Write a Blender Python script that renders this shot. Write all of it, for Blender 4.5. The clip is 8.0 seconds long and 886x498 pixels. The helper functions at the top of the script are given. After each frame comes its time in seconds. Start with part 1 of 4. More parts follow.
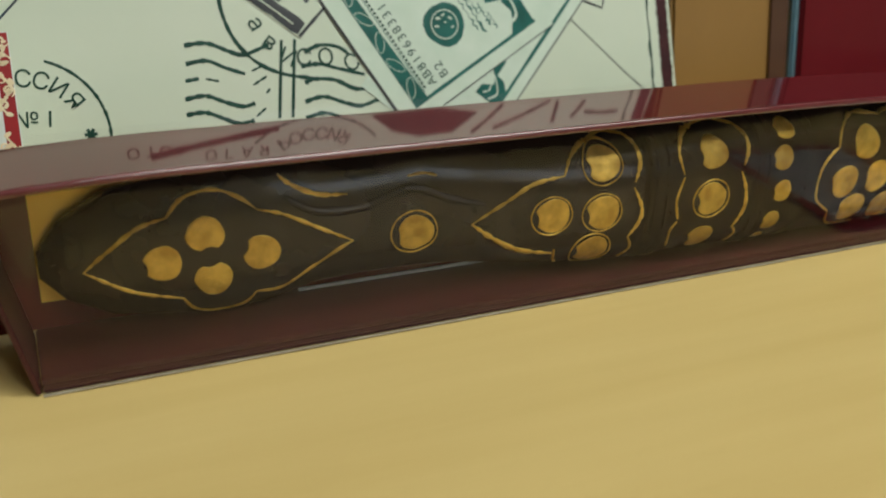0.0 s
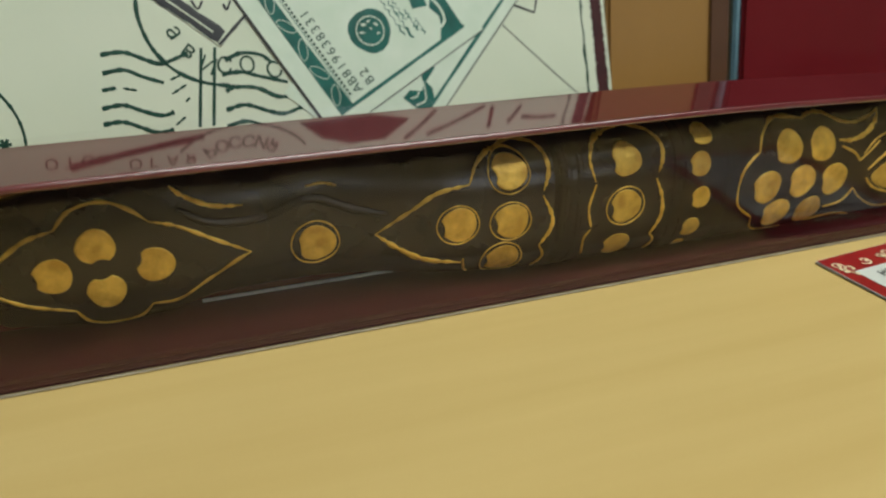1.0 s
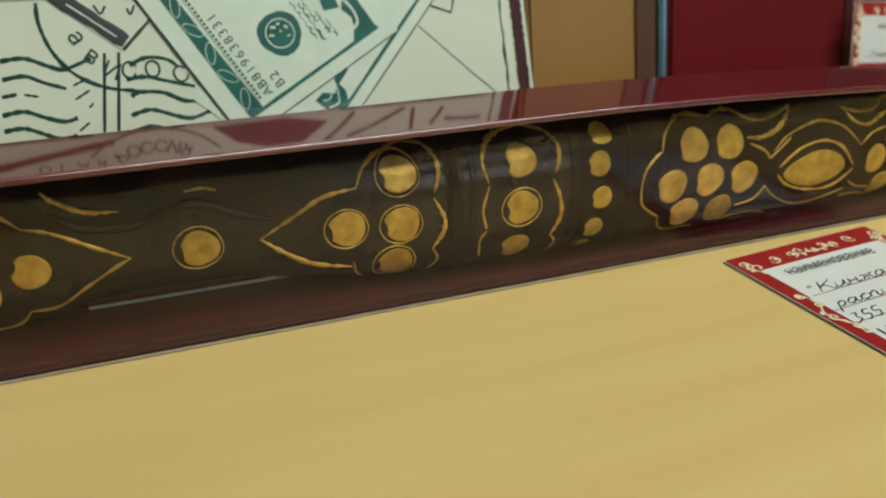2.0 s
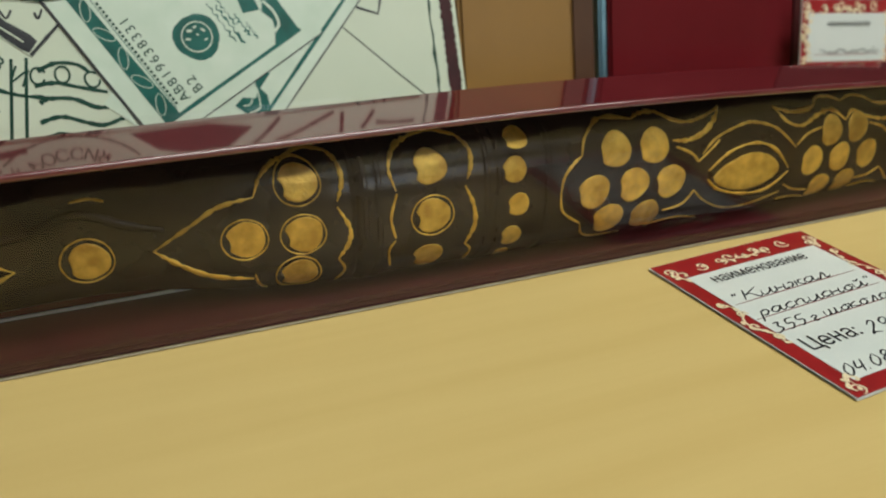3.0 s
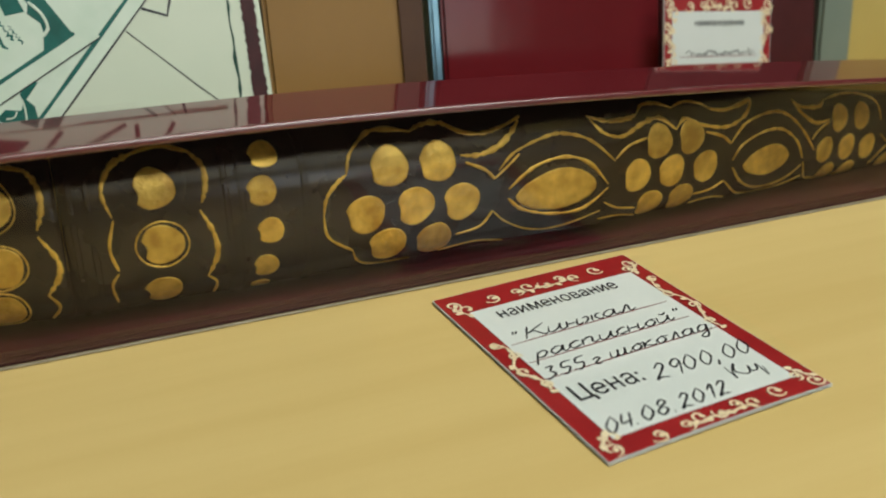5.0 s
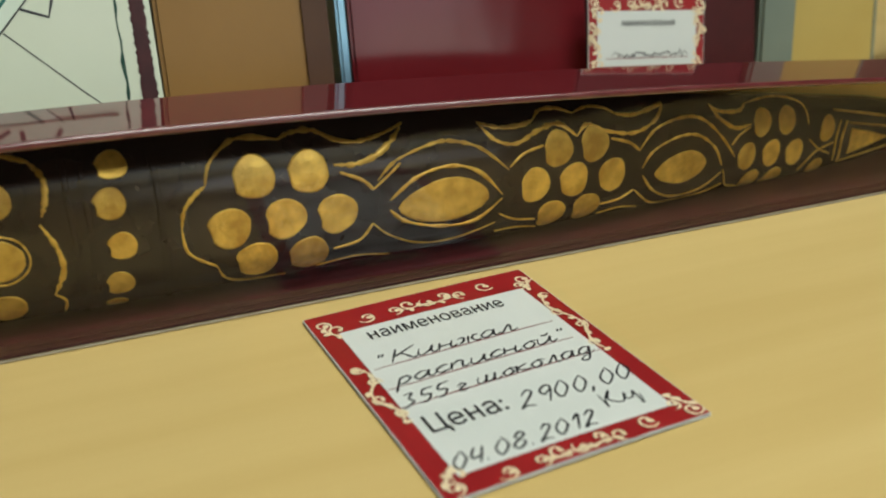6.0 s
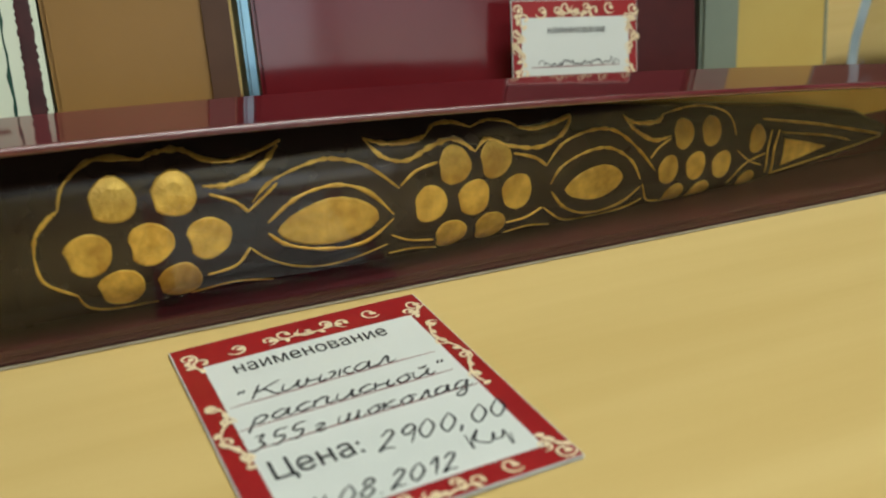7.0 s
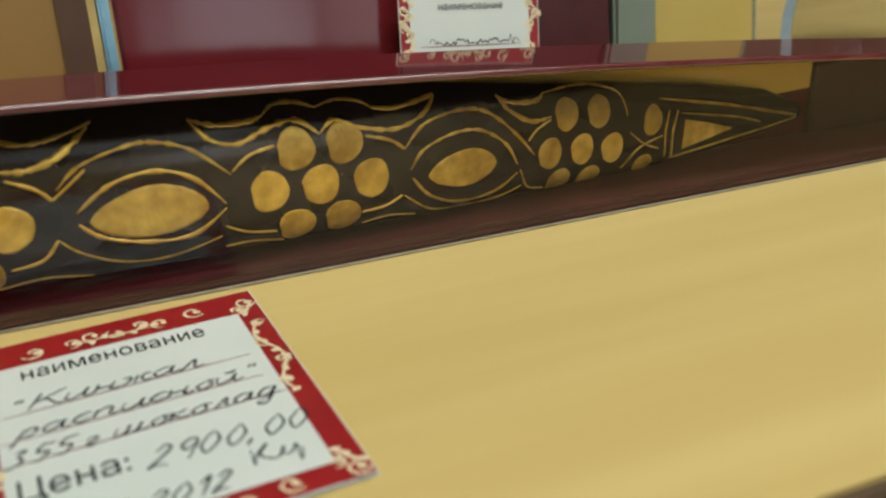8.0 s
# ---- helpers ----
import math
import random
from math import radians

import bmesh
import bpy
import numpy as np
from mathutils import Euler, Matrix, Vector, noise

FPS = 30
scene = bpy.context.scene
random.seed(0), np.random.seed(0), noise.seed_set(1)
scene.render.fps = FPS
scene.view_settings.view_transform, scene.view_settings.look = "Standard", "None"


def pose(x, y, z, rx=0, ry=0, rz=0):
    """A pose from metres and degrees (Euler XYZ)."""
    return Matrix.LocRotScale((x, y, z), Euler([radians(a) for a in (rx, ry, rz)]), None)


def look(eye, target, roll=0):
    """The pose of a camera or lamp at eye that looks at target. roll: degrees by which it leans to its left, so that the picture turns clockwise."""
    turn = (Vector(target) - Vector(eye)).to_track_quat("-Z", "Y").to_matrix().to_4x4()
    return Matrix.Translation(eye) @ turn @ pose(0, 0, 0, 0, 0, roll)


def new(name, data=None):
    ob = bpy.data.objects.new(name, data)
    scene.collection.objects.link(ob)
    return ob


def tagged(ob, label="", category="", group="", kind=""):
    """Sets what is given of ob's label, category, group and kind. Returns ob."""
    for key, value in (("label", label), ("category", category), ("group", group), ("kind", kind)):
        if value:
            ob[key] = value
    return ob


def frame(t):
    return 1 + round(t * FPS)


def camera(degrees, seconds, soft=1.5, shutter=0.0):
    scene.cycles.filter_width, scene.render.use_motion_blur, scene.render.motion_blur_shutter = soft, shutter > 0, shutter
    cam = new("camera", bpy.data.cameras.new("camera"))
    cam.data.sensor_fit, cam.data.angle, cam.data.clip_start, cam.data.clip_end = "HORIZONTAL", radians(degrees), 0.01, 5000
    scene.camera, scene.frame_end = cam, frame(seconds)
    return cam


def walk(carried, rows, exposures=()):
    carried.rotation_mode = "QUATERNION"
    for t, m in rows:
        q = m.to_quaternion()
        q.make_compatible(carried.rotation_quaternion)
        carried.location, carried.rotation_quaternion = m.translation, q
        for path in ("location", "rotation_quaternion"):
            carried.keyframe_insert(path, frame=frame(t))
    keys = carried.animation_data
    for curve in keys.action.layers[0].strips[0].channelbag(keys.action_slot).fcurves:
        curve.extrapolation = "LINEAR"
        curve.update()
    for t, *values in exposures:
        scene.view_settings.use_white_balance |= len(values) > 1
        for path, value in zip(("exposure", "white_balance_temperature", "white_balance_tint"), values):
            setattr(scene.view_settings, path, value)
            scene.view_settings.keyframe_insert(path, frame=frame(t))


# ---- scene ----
from mathutils.geometry import tessellate_polygon

cam = camera(49.63, 8.0, soft=2.0)
cam.data.dof.use_dof, cam.data.dof.focus_distance, cam.data.dof.aperture_fstop = True, 0.236, 15.0
PATH = [
    (0, (0.1198, -0.1824, 0.1151), (0.4854, 0.5947, -0.2911), 2.79),
    (0.5, (0.1322, -0.1843, 0.1166), (0.4960, 0.5942, -0.2886), 2.57),
    (1, (0.1451, -0.1901, 0.1174), (0.5006, 0.5913, -0.2894), 2.14),
    (1.5, (0.1596, -0.1969, 0.1179), (0.5101, 0.5868, -0.2889), 1.67),
    (3, (0.1985, -0.2004, 0.1164), (0.5451, 0.5854, -0.2897), 0.71),
    (3.5, (0.2120, -0.1998, 0.1138), (0.5580, 0.5873, -0.2902), 0.65),
    (4, (0.2288, -0.1979, 0.1129), (0.5727, 0.5908, -0.2900), 0.30),
    (4.5, (0.2470, -0.1966, 0.1111), (0.5916, 0.5922, -0.2910), 0.22),
    (6, (0.2999, -0.1946, 0.1057), (0.6358, 0.5989, -0.2943), -0.16),
    (6.5, (0.3138, -0.1931, 0.1049), (0.6467, 0.6013, -0.2958), -0.42),
    (7, (0.3315, -0.1922, 0.1032), (0.6602, 0.6071, -0.2911), -0.95),
    (7.5, (0.3501, -0.1910, 0.0987), (0.6743, 0.6092, -0.2976), -1.16),
    (8, (0.3711, -0.1894, 0.0929), (0.6941, 0.6113, -0.3036), -1.58),
]
walk(cam, [(t, look(eye, target, roll)) for t, eye, target, roll in PATH], exposures=[(0.0, 0.0), (8.0, 0.0)])

# ---- light ----
world = bpy.data.worlds.new("world")
scene.world = world
world.use_nodes = True
wn = world.node_tree
sky = wn.nodes.new("ShaderNodeTexSky")
sky.sky_type, sky.sun_disc = "NISHITA", False
sky.sun_elevation, sky.sun_rotation = radians(35), radians(160)
wn.links.new(sky.outputs[0], wn.nodes["Background"].inputs[0])
wn.nodes["Background"].inputs[1].default_value = 0.15


def area_lamp(name, m, sx, sy, watts, color):
    lamp = bpy.data.lights.new(name, "AREA")
    lamp.shape, lamp.size, lamp.size_y, lamp.energy, lamp.color = "RECTANGLE", sx, sy, watts, color
    ob = new(name, lamp)
    ob.matrix_basis = m
    return ob


WARM = (0.90, 0.99, 0.93)
# unseen lamp added low at the right, so the table dims leftwards
area_lamp("added_lamp_light", pose(0.72, -0.35, 1.18), 0.9, 0.2, 9.3, WARM)
area_lamp("ceiling_lamp_light", pose(0.75, -1.5, 1.78), 1.2, 0.25, 19, WARM)
# blue strip lamp added inside the room to mirror in the red panel
area_lamp("panel_reflection_lamp", look((0.90, -2.42, 0.75), (0.4, 0.0, 0.05)), 0.32, 1.0, 1.3, (0.66, 0.88, 1.0))


# ---- materials ----
def material(name, color, rough=0.5, metal=0.0, color2=None, scale=60.0, stretch=(1, 1, 1), bump=0.0, bump_scale=400.0, coat=0.0, spec=0.5, detail=4.0, rough_var=0.0, random_tone=0.0):
    """Principled paint with a noise blend of two tones, fine relief and uneven gloss."""
    mat = bpy.data.materials.new(name)
    mat.use_nodes = True
    nt = mat.node_tree
    b = nt.nodes["Principled BSDF"]
    b.inputs["Roughness"].default_value, b.inputs["Metallic"].default_value = rough, metal
    b.inputs["Coat Weight"].default_value, b.inputs["Coat Roughness"].default_value = coat, 0.04
    b.inputs["Specular IOR Level"].default_value = spec
    co = nt.nodes.new("ShaderNodeTexCoord")
    mp = nt.nodes.new("ShaderNodeMapping")
    mp.inputs["Scale"].default_value = stretch
    nt.links.new(co.outputs["Object"], mp.inputs["Vector"])
    b.inputs["Base Color"].default_value = (*color, 1)
    if color2:
        n = nt.nodes.new("ShaderNodeTexNoise")
        n.inputs["Scale"].default_value, n.inputs["Detail"].default_value = scale, detail
        ramp = nt.nodes.new("ShaderNodeValToRGB")
        ramp.color_ramp.elements[0].position, ramp.color_ramp.elements[1].position = 0.35, 0.68
        ramp.color_ramp.elements[0].color, ramp.color_ramp.elements[1].color = (*color, 1), (*color2, 1)
        nt.links.new(mp.outputs[0], n.inputs["Vector"])
        nt.links.new(n.outputs["Fac"], ramp.inputs[0])
        last = ramp.outputs[0]
        if random_tone:
            info = nt.nodes.new("ShaderNodeObjectInfo")
            hsv = nt.nodes.new("ShaderNodeHueSaturation")
            rng = nt.nodes.new("ShaderNodeMapRange")
            rng.inputs[3].default_value, rng.inputs[4].default_value = 1 - random_tone, 1 + random_tone
            nt.links.new(info.outputs["Random"], rng.inputs[0])
            nt.links.new(rng.outputs[0], hsv.inputs["Value"])
            nt.links.new(last, hsv.inputs["Color"])
            last = hsv.outputs[0]
        nt.links.new(last, b.inputs["Base Color"])
    if rough_var:
        n2 = nt.nodes.new("ShaderNodeTexNoise")
        n2.inputs["Scale"].default_value = scale * 1.7
        r2 = nt.nodes.new("ShaderNodeMapRange")
        r2.inputs[3].default_value, r2.inputs[4].default_value = max(0.02, rough - rough_var), rough + rough_var
        nt.links.new(mp.outputs[0], n2.inputs["Vector"])
        nt.links.new(n2.outputs["Fac"], r2.inputs[0])
        nt.links.new(r2.outputs[0], b.inputs["Roughness"])
    if bump:
        n3 = nt.nodes.new("ShaderNodeTexNoise")
        n3.inputs["Scale"].default_value, n3.inputs["Detail"].default_value = bump_scale, 3
        bp = nt.nodes.new("ShaderNodeBump")
        bp.inputs["Strength"].default_value, bp.inputs["Distance"].default_value = bump, 0.001
        nt.links.new(mp.outputs[0], n3.inputs["Vector"])
        nt.links.new(n3.outputs["Fac"], bp.inputs["Height"])
        nt.links.new(bp.outputs[0], b.inputs["Normal"])
    return mat


def film_material(name, ior=1.5, rough=0.015, tint=(1, 1, 1), wave=0.05, wave_scale=25.0):
    """Clear plastic film: see-through, with the mirror gloss of its index."""
    mat = bpy.data.materials.new(name)
    mat.use_nodes = True
    nt = mat.node_tree
    nt.nodes.remove(nt.nodes["Principled BSDF"])
    tr, gl, mx, fr = (nt.nodes.new("ShaderNode" + k) for k in ("BsdfTransparent", "BsdfGlossy", "MixShader", "Fresnel"))
    tr.inputs["Color"].default_value = (*tint, 1)
    gl.inputs["Roughness"].default_value = rough
    fr.inputs["IOR"].default_value = ior
    co, n, bp = (nt.nodes.new("ShaderNode" + k) for k in ("TexCoord", "TexNoise", "Bump"))
    n.inputs["Scale"].default_value = wave_scale
    bp.inputs["Strength"].default_value, bp.inputs["Distance"].default_value = wave, 0.01
    nt.links.new(co.outputs["Object"], n.inputs["Vector"])
    nt.links.new(n.outputs["Fac"], bp.inputs["Height"])
    nt.links.new(bp.outputs[0], gl.inputs["Normal"])
    nt.links.new(fr.outputs[0], mx.inputs[0])
    nt.links.new(tr.outputs[0], mx.inputs[1])
    nt.links.new(gl.outputs[0], mx.inputs[2])
    nt.links.new(mx.outputs[0], nt.nodes["Material Output"].inputs[0])
    return mat


def glow(name, color, strength):
    mat = bpy.data.materials.new(name)
    mat.use_nodes = True
    nt = mat.node_tree
    b = nt.nodes["Principled BSDF"]
    b.inputs["Base Color"].default_value = (*color, 1)
    b.inputs["Emission Color"].default_value, b.inputs["Emission Strength"].default_value = (*color, 1), strength
    return mat


M_TABLE = material("pale_maple_laminate", (0.64, 0.455, 0.172), 0.4, color2=(0.70, 0.512, 0.208), scale=7, stretch=(0.7, 9, 9), bump=0.05, bump_scale=90, rough_var=0.08)
M_EDGE = material("table_edge_band", (0.10, 0.06, 0.035), 0.5, color2=(0.13, 0.08, 0.045), scale=30)
M_BURG = material("burgundy_glossy_card", (0.105, 0.012, 0.016), 0.05, color2=(0.125, 0.016, 0.02), scale=40, bump=0.008, bump_scale=25, coat=0.08, spec=0.46, rough_var=0.02)
M_LIP = material("burgundy_folded_edge", (0.115, 0.014, 0.018), 0.24, color2=(0.15, 0.03, 0.035), scale=120, spec=0.8, coat=0.5)
# burgundy card darkened: shade inside the box is put into its colour
M_BURG_SHADE = material("burgundy_card_shaded", (0.050, 0.007, 0.009), 0.42, color2=(0.070, 0.010, 0.012), scale=70, bump=0.08)
M_GOLDLINE = material("gold_foil_lining", (0.88, 0.54, 0.09), 0.4, 0.35, color2=(0.93, 0.61, 0.12), scale=50, bump=0.05)
M_CHOC = material("dark_chocolate", (0.014, 0.0065, 0.0045), 0.22, color2=(0.024, 0.011, 0.007), scale=85, bump=0.06, bump_scale=70, rough_var=0.08, coat=0.06, spec=0.34)
M_GOLD = material("edible_gold_paint", (0.58, 0.31, 0.035), 0.36, 0.35, color2=(0.95, 0.60, 0.10), scale=230, bump=0.18, bump_scale=900, rough_var=0.12, random_tone=0.16)
M_FILM = film_material("clear_film", 1.51, 0.015, wave=0.03)
M_WHITE = material("white_coated_paper", (0.66, 0.69, 0.66), 0.4, color2=(0.71, 0.73, 0.70), scale=30, bump=0.02)
M_RED = material("red_printed_paper", (0.29, 0.009, 0.012), 0.4, color2=(0.35, 0.013, 0.015), scale=80)
M_CREAM = material("cream_print", (0.80, 0.63, 0.40), 0.45, color2=(0.86, 0.72, 0.50), scale=200)
M_INK = material("black_ink", (0.015, 0.016, 0.022), 0.5)
M_REDLINE = material("red_rule_print", (0.22, 0.02, 0.03), 0.5)
M_ENV = material("pale_printed_board", (0.60, 0.66, 0.53), 0.22, color2=(0.66, 0.70, 0.58), scale=14, coat=0.25, bump=0.02, bump_scale=30)
M_TEAL = material("teal_print", (0.005, 0.085, 0.070), 0.35, color2=(0.008, 0.125, 0.105), scale=150, spec=0.3)
M_DKGREEN = material("dark_green_print", (0.005, 0.042, 0.028), 0.4, color2=(0.009, 0.058, 0.040), scale=200, spec=0.25)
M_NAVY = material("navy_print", (0.012, 0.016, 0.028), 0.3, color2=(0.03, 0.05, 0.08), scale=300)
M_NOTE = material("banknote_print", (0.58, 0.68, 0.57), 0.25, color2=(0.64, 0.72, 0.62), scale=120)
M_MAROON = material("maroon_edge_print", (0.032, 0.006, 0.008), 0.5, color2=(0.055, 0.010, 0.012), scale=120, spec=0.25)
M_KRAFT = material("amber_brown_card", (0.26, 0.135, 0.032), 0.45, color2=(0.31, 0.165, 0.043), scale=20, bump=0.04)
M_DKBROWN = material("dark_brown_card", (0.075, 0.03, 0.013), 0.5, color2=(0.10, 0.042, 0.018), scale=30)
M_REDBOX = material("dark_red_lacquered_card", (0.12, 0.010, 0.014), 0.13, color2=(0.145, 0.013, 0.018), scale=20, coat=0.12, spec=0.4, bump=0.8, bump_scale=14)
# blue metal tone that paints a window reflection onto a box bevel
M_BEVEL_GLINT = material("blue_bevel_glint", (0.30, 0.52, 0.64), 0.3, 0.7, color2=(0.22, 0.40, 0.52), scale=90, bump=0.2, bump_scale=150)
M_SEAM = material("pale_film_fold", (0.40, 0.34, 0.25), 0.25, color2=(0.30, 0.24, 0.17), scale=160)
M_SEAL = material("pale_blue_plastic_seal", (0.26, 0.33, 0.37), 0.55, color2=(0.34, 0.42, 0.46), scale=120)
M_GREYGREEN = material("grey_green_card", (0.16, 0.20, 0.17), 0.5, color2=(0.20, 0.24, 0.20), scale=25)
M_YELLOW = material("yellow_card", (0.44, 0.32, 0.09), 0.5, color2=(0.50, 0.38, 0.12), scale=18)
M_WALL = material("beige_wall_paint", (0.42, 0.34, 0.24), 0.8, color2=(0.46, 0.38, 0.27), scale=6)
M_FLOOR = material("brown_floor_tile", (0.16, 0.11, 0.075), 0.4, color2=(0.20, 0.14, 0.095), scale=5)
M_CEIL = material("white_ceiling_paint", (0.72, 0.70, 0.66), 0.8, color2=(0.76, 0.74, 0.70), scale=6)
M_WINFRAME = material("white_window_plastic", (0.75, 0.76, 0.76), 0.35)
M_LAMP = glow("lamp_diffuser_glow", (0.97, 0.96, 0.80), 5.0)
M_GLASSBAG = film_material("cellophane", 1.45, 0.12, (0.72, 0.72, 0.70), 0.6, 60.0)


# ---- building helpers ----
def finish(name, bm, mat, smooth=True):
    me = bpy.data.meshes.new(name)
    bmesh.ops.recalc_face_normals(bm, faces=bm.faces)
    bm.to_mesh(me)
    bm.free()
    me.materials.append(mat)
    if smooth:
        me.polygons.foreach_set("use_smooth", [True] * len(me.polygons))
    return me


def thing(name, m, label, category, group="", kind=""):
    ob = new(name)
    ob.empty_display_size = 0.01
    ob.matrix_basis = m
    return tagged(ob, label, category, group, kind)


def part(name, bm, mat, parent, label="", smooth=False):
    ob = new(name, finish(name, bm, mat, smooth) if isinstance(bm, bmesh.types.BMesh) else bm)
    ob.parent = parent
    if not isinstance(bm, bmesh.types.BMesh) and not bm.materials:
        bm.materials.append(mat)
    return tagged(ob, label)


def solid(name, bm, mat, label, category="", kind="structure", smooth=False):
    return tagged(new(name, finish(name, bm, mat, smooth)), label, category, "", kind)


def box(x0, x1, y0, y1, z0, z1, bevel=0.0, bm=None):
    bm = bm or bmesh.new()
    vs = bmesh.ops.create_cube(bm, size=1)["verts"]
    for v in vs:
        v.co = Vector((x0 + (v.co.x + 0.5) * (x1 - x0), y0 + (v.co.y + 0.5) * (y1 - y0), z0 + (v.co.z + 0.5) * (z1 - z0)))
    if bevel:
        es = list({e for v in vs for e in v.link_edges})
        bmesh.ops.bevel(bm, geom=es, offset=bevel, segments=2, affect="EDGES")
    return bm


def spline(pts, n=8, closed=False):
    """A smooth line through points."""
    p = [Vector(q) for q in pts]
    k = len(p)
    out = []
    for i in range(k if closed else k - 1):
        a, b, c, d = (p[(i + j) % k] if closed else p[min(max(i + j, 0), k - 1)] for j in (-1, 0, 1, 2))
        for s in range(n):
            t = s / n
            out.append(0.5 * ((2 * b) + (c - a) * t + (2 * a - 5 * b + 4 * c - d) * t * t + (3 * b - a - 3 * c + d) * t ** 3))
    if not closed:
        out.append(p[-1])
    return out


def stroke(line, width, place, lift=0.0002, closed=False, ragged=0.15, taper=True, bm=None, seed=0):
    """A painted line: a low ridge along 2D points, laid on a surface by place(u, v, height)."""
    bm = bm or bmesh.new()
    rnd = random.Random(seed + len(line))
    n = len(line)
    rows = []
    for i, p in enumerate(line):
        a, b = line[(i - 1) % n if closed else max(i - 1, 0)], line[(i + 1) % n if closed else min(i + 1, n - 1)]
        d = Vector((b[0] - a[0], b[1] - a[1]))
        d = d.normalized() if d.length > 1e-9 else Vector((1, 0))
        w = width * 0.5 * (1 + rnd.uniform(-ragged, ragged))
        if taper and not closed:
            w *= min(1, 0.45 + 3.0 * min(i, n - 1 - i) / n)
        q = Vector((-d.y, d.x)) * w
        rows.append([bm.verts.new(place(p[0] + q.x * k, p[1] + q.y * k, h)) for k, h in ((1, 0.0), (0.6, lift), (-0.6, lift), (-1, 0.0))])
    for i in range(n if closed else n - 1):
        r, s = rows[i], rows[(i + 1) % n]
        for j in range(3):
            bm.faces.new((r[j], r[j + 1], s[j + 1], s[j]))
    if not closed:
        bm.faces.new(rows[0][::-1])
        bm.faces.new(rows[-1])
    return bm


def blob(u, v, ru, rv, place, lift=0.0003, notch=0.0, turn=0.0, power=2.0, bm=None, seed=0, n=20):
    """A painted spot with an uneven rim; notch: depth of the nick in its rim."""
    bm = bm or bmesh.new()
    rnd = random.Random(seed)
    ph = rnd.uniform(0, 6)
    rings = []
    for f, h in ((1.0, 0.0), (0.93, lift), (0.5, lift)):
        ring = []
        for k in range(n):
            a = 2 * math.pi * k / n
            s = f * (1 + 0.035 * math.sin(3 * a + ph) + 0.02 * rnd.uniform(-1, 1))
            if notch and abs((a - math.pi * 1.02 + math.pi) % (2 * math.pi) - math.pi) < 0.28 and f > 0.6:
                s *= 1 - notch
            ca, sa = math.cos(a), math.sin(a)
            ex = 2.0 / power
            x, y = math.copysign(abs(ca) ** ex, ca) * ru * s, math.copysign(abs(sa) ** ex, sa) * rv * s
            ring.append(bm.verts.new(place(u + x * math.cos(turn) - y * math.sin(turn), v + x * math.sin(turn) + y * math.cos(turn), h)))
        rings.append(ring)
    c = bm.verts.new(place(u, v, lift))
    for r, s in zip(rings, rings[1:]):
        for k in range(n):
            bm.faces.new((r[k], r[(k + 1) % n], s[(k + 1) % n], s[k]))
    for k in range(n):
        bm.faces.new((rings[-1][k], rings[-1][(k + 1) % n], c))
    return bm


def inside(p, loop):
    hit = False
    for a, b in zip(loop, loop[1:] + loop[:1]):
        if (a.y > p.y) != (b.y > p.y) and p.x < (b.x - a.x) * (p.y - a.y) / (b.y - a.y) + a.x:
            hit = not hit
    return hit


def fill_outlines(wire, name):
    """Fills closed outlines one by one; an outline wholly inside another one is its hole."""
    near = {}
    for e in wire.edges:
        a, b = e.vertices
        near.setdefault(a, []).append(b)
        near.setdefault(b, []).append(a)
    loops, seen = [], set()
    for v in near:
        if v in seen:
            continue
        loop, at = [], v
        while at is not None and at not in seen:
            seen.add(at)
            loop.append(wire.vertices[at].co.copy())
            at = next((w for w in near[at] if w not in seen), None)
        if len(loop) > 2:
            loops.append(loop)
    bpy.data.meshes.remove(wire)
    within = [[j for j, o in enumerate(loops) if j != i and all(inside(q, o) for q in l)] for i, l in enumerate(loops)]
    verts, faces = [], []
    for i, l in enumerate(loops):
        if within[i]:
            continue
        group = [l] + [h for j, h in enumerate(loops) if within[j] and i in within[j]]
        base = len(verts)
        for g in group:
            verts += [tuple(q) for q in g]
        faces += [tuple(base + k for k in t) for t in tessellate_polygon(group)]
    me = bpy.data.meshes.new(name)
    me.from_pydata(verts, [], faces)
    return me


def lettering(body, size, place, at=(0, 0), turn=0.0, shear=0.0, width=1.0, align="LEFT", bold=0.0, name="text", span=0.0):
    """Writing in the built-in font as a flat mesh; place(u, v, h) lays it on its sheet."""
    cu = bpy.data.curves.new(name, "FONT")
    cu.body, cu.size, cu.shear, cu.align_x, cu.offset, cu.resolution_u = body, size, shear, align, bold, 3
    ob = new(name, cu)
    cu.fill_mode = "NONE"
    wire = bpy.data.meshes.new_from_object(ob.evaluated_get(bpy.context.evaluated_depsgraph_get()))
    bpy.data.objects.remove(ob)
    bpy.data.curves.remove(cu)
    me = fill_outlines(wire, name)
    if span:
        xs = [v.co.x for v in me.vertices]
        width = span / (max(xs) - min(xs))
    c, s = math.cos(turn), math.sin(turn)
    for v in me.vertices:
        x, y = v.co.x * width, v.co.y
        v.co = place(at[0] + x * c - y * s, at[1] + x * s + y * c, 0.00012)
    me.name = name
    return me


def flat(quad, place, h=0.0, thick=0.0001, bm=None):
    """A thin printed patch with the given corners."""
    bm = bm or bmesh.new()
    top = [bm.verts.new(place(u, v, h + thick)) for u, v in quad]
    low = [bm.verts.new(place(u, v, h)) for u, v in quad]
    bm.faces.new(top)
    k = len(quad)
    for i in range(k):
        bm.faces.new((low[i], low[(i + 1) % k], top[(i + 1) % k], top[i]))
    return bm


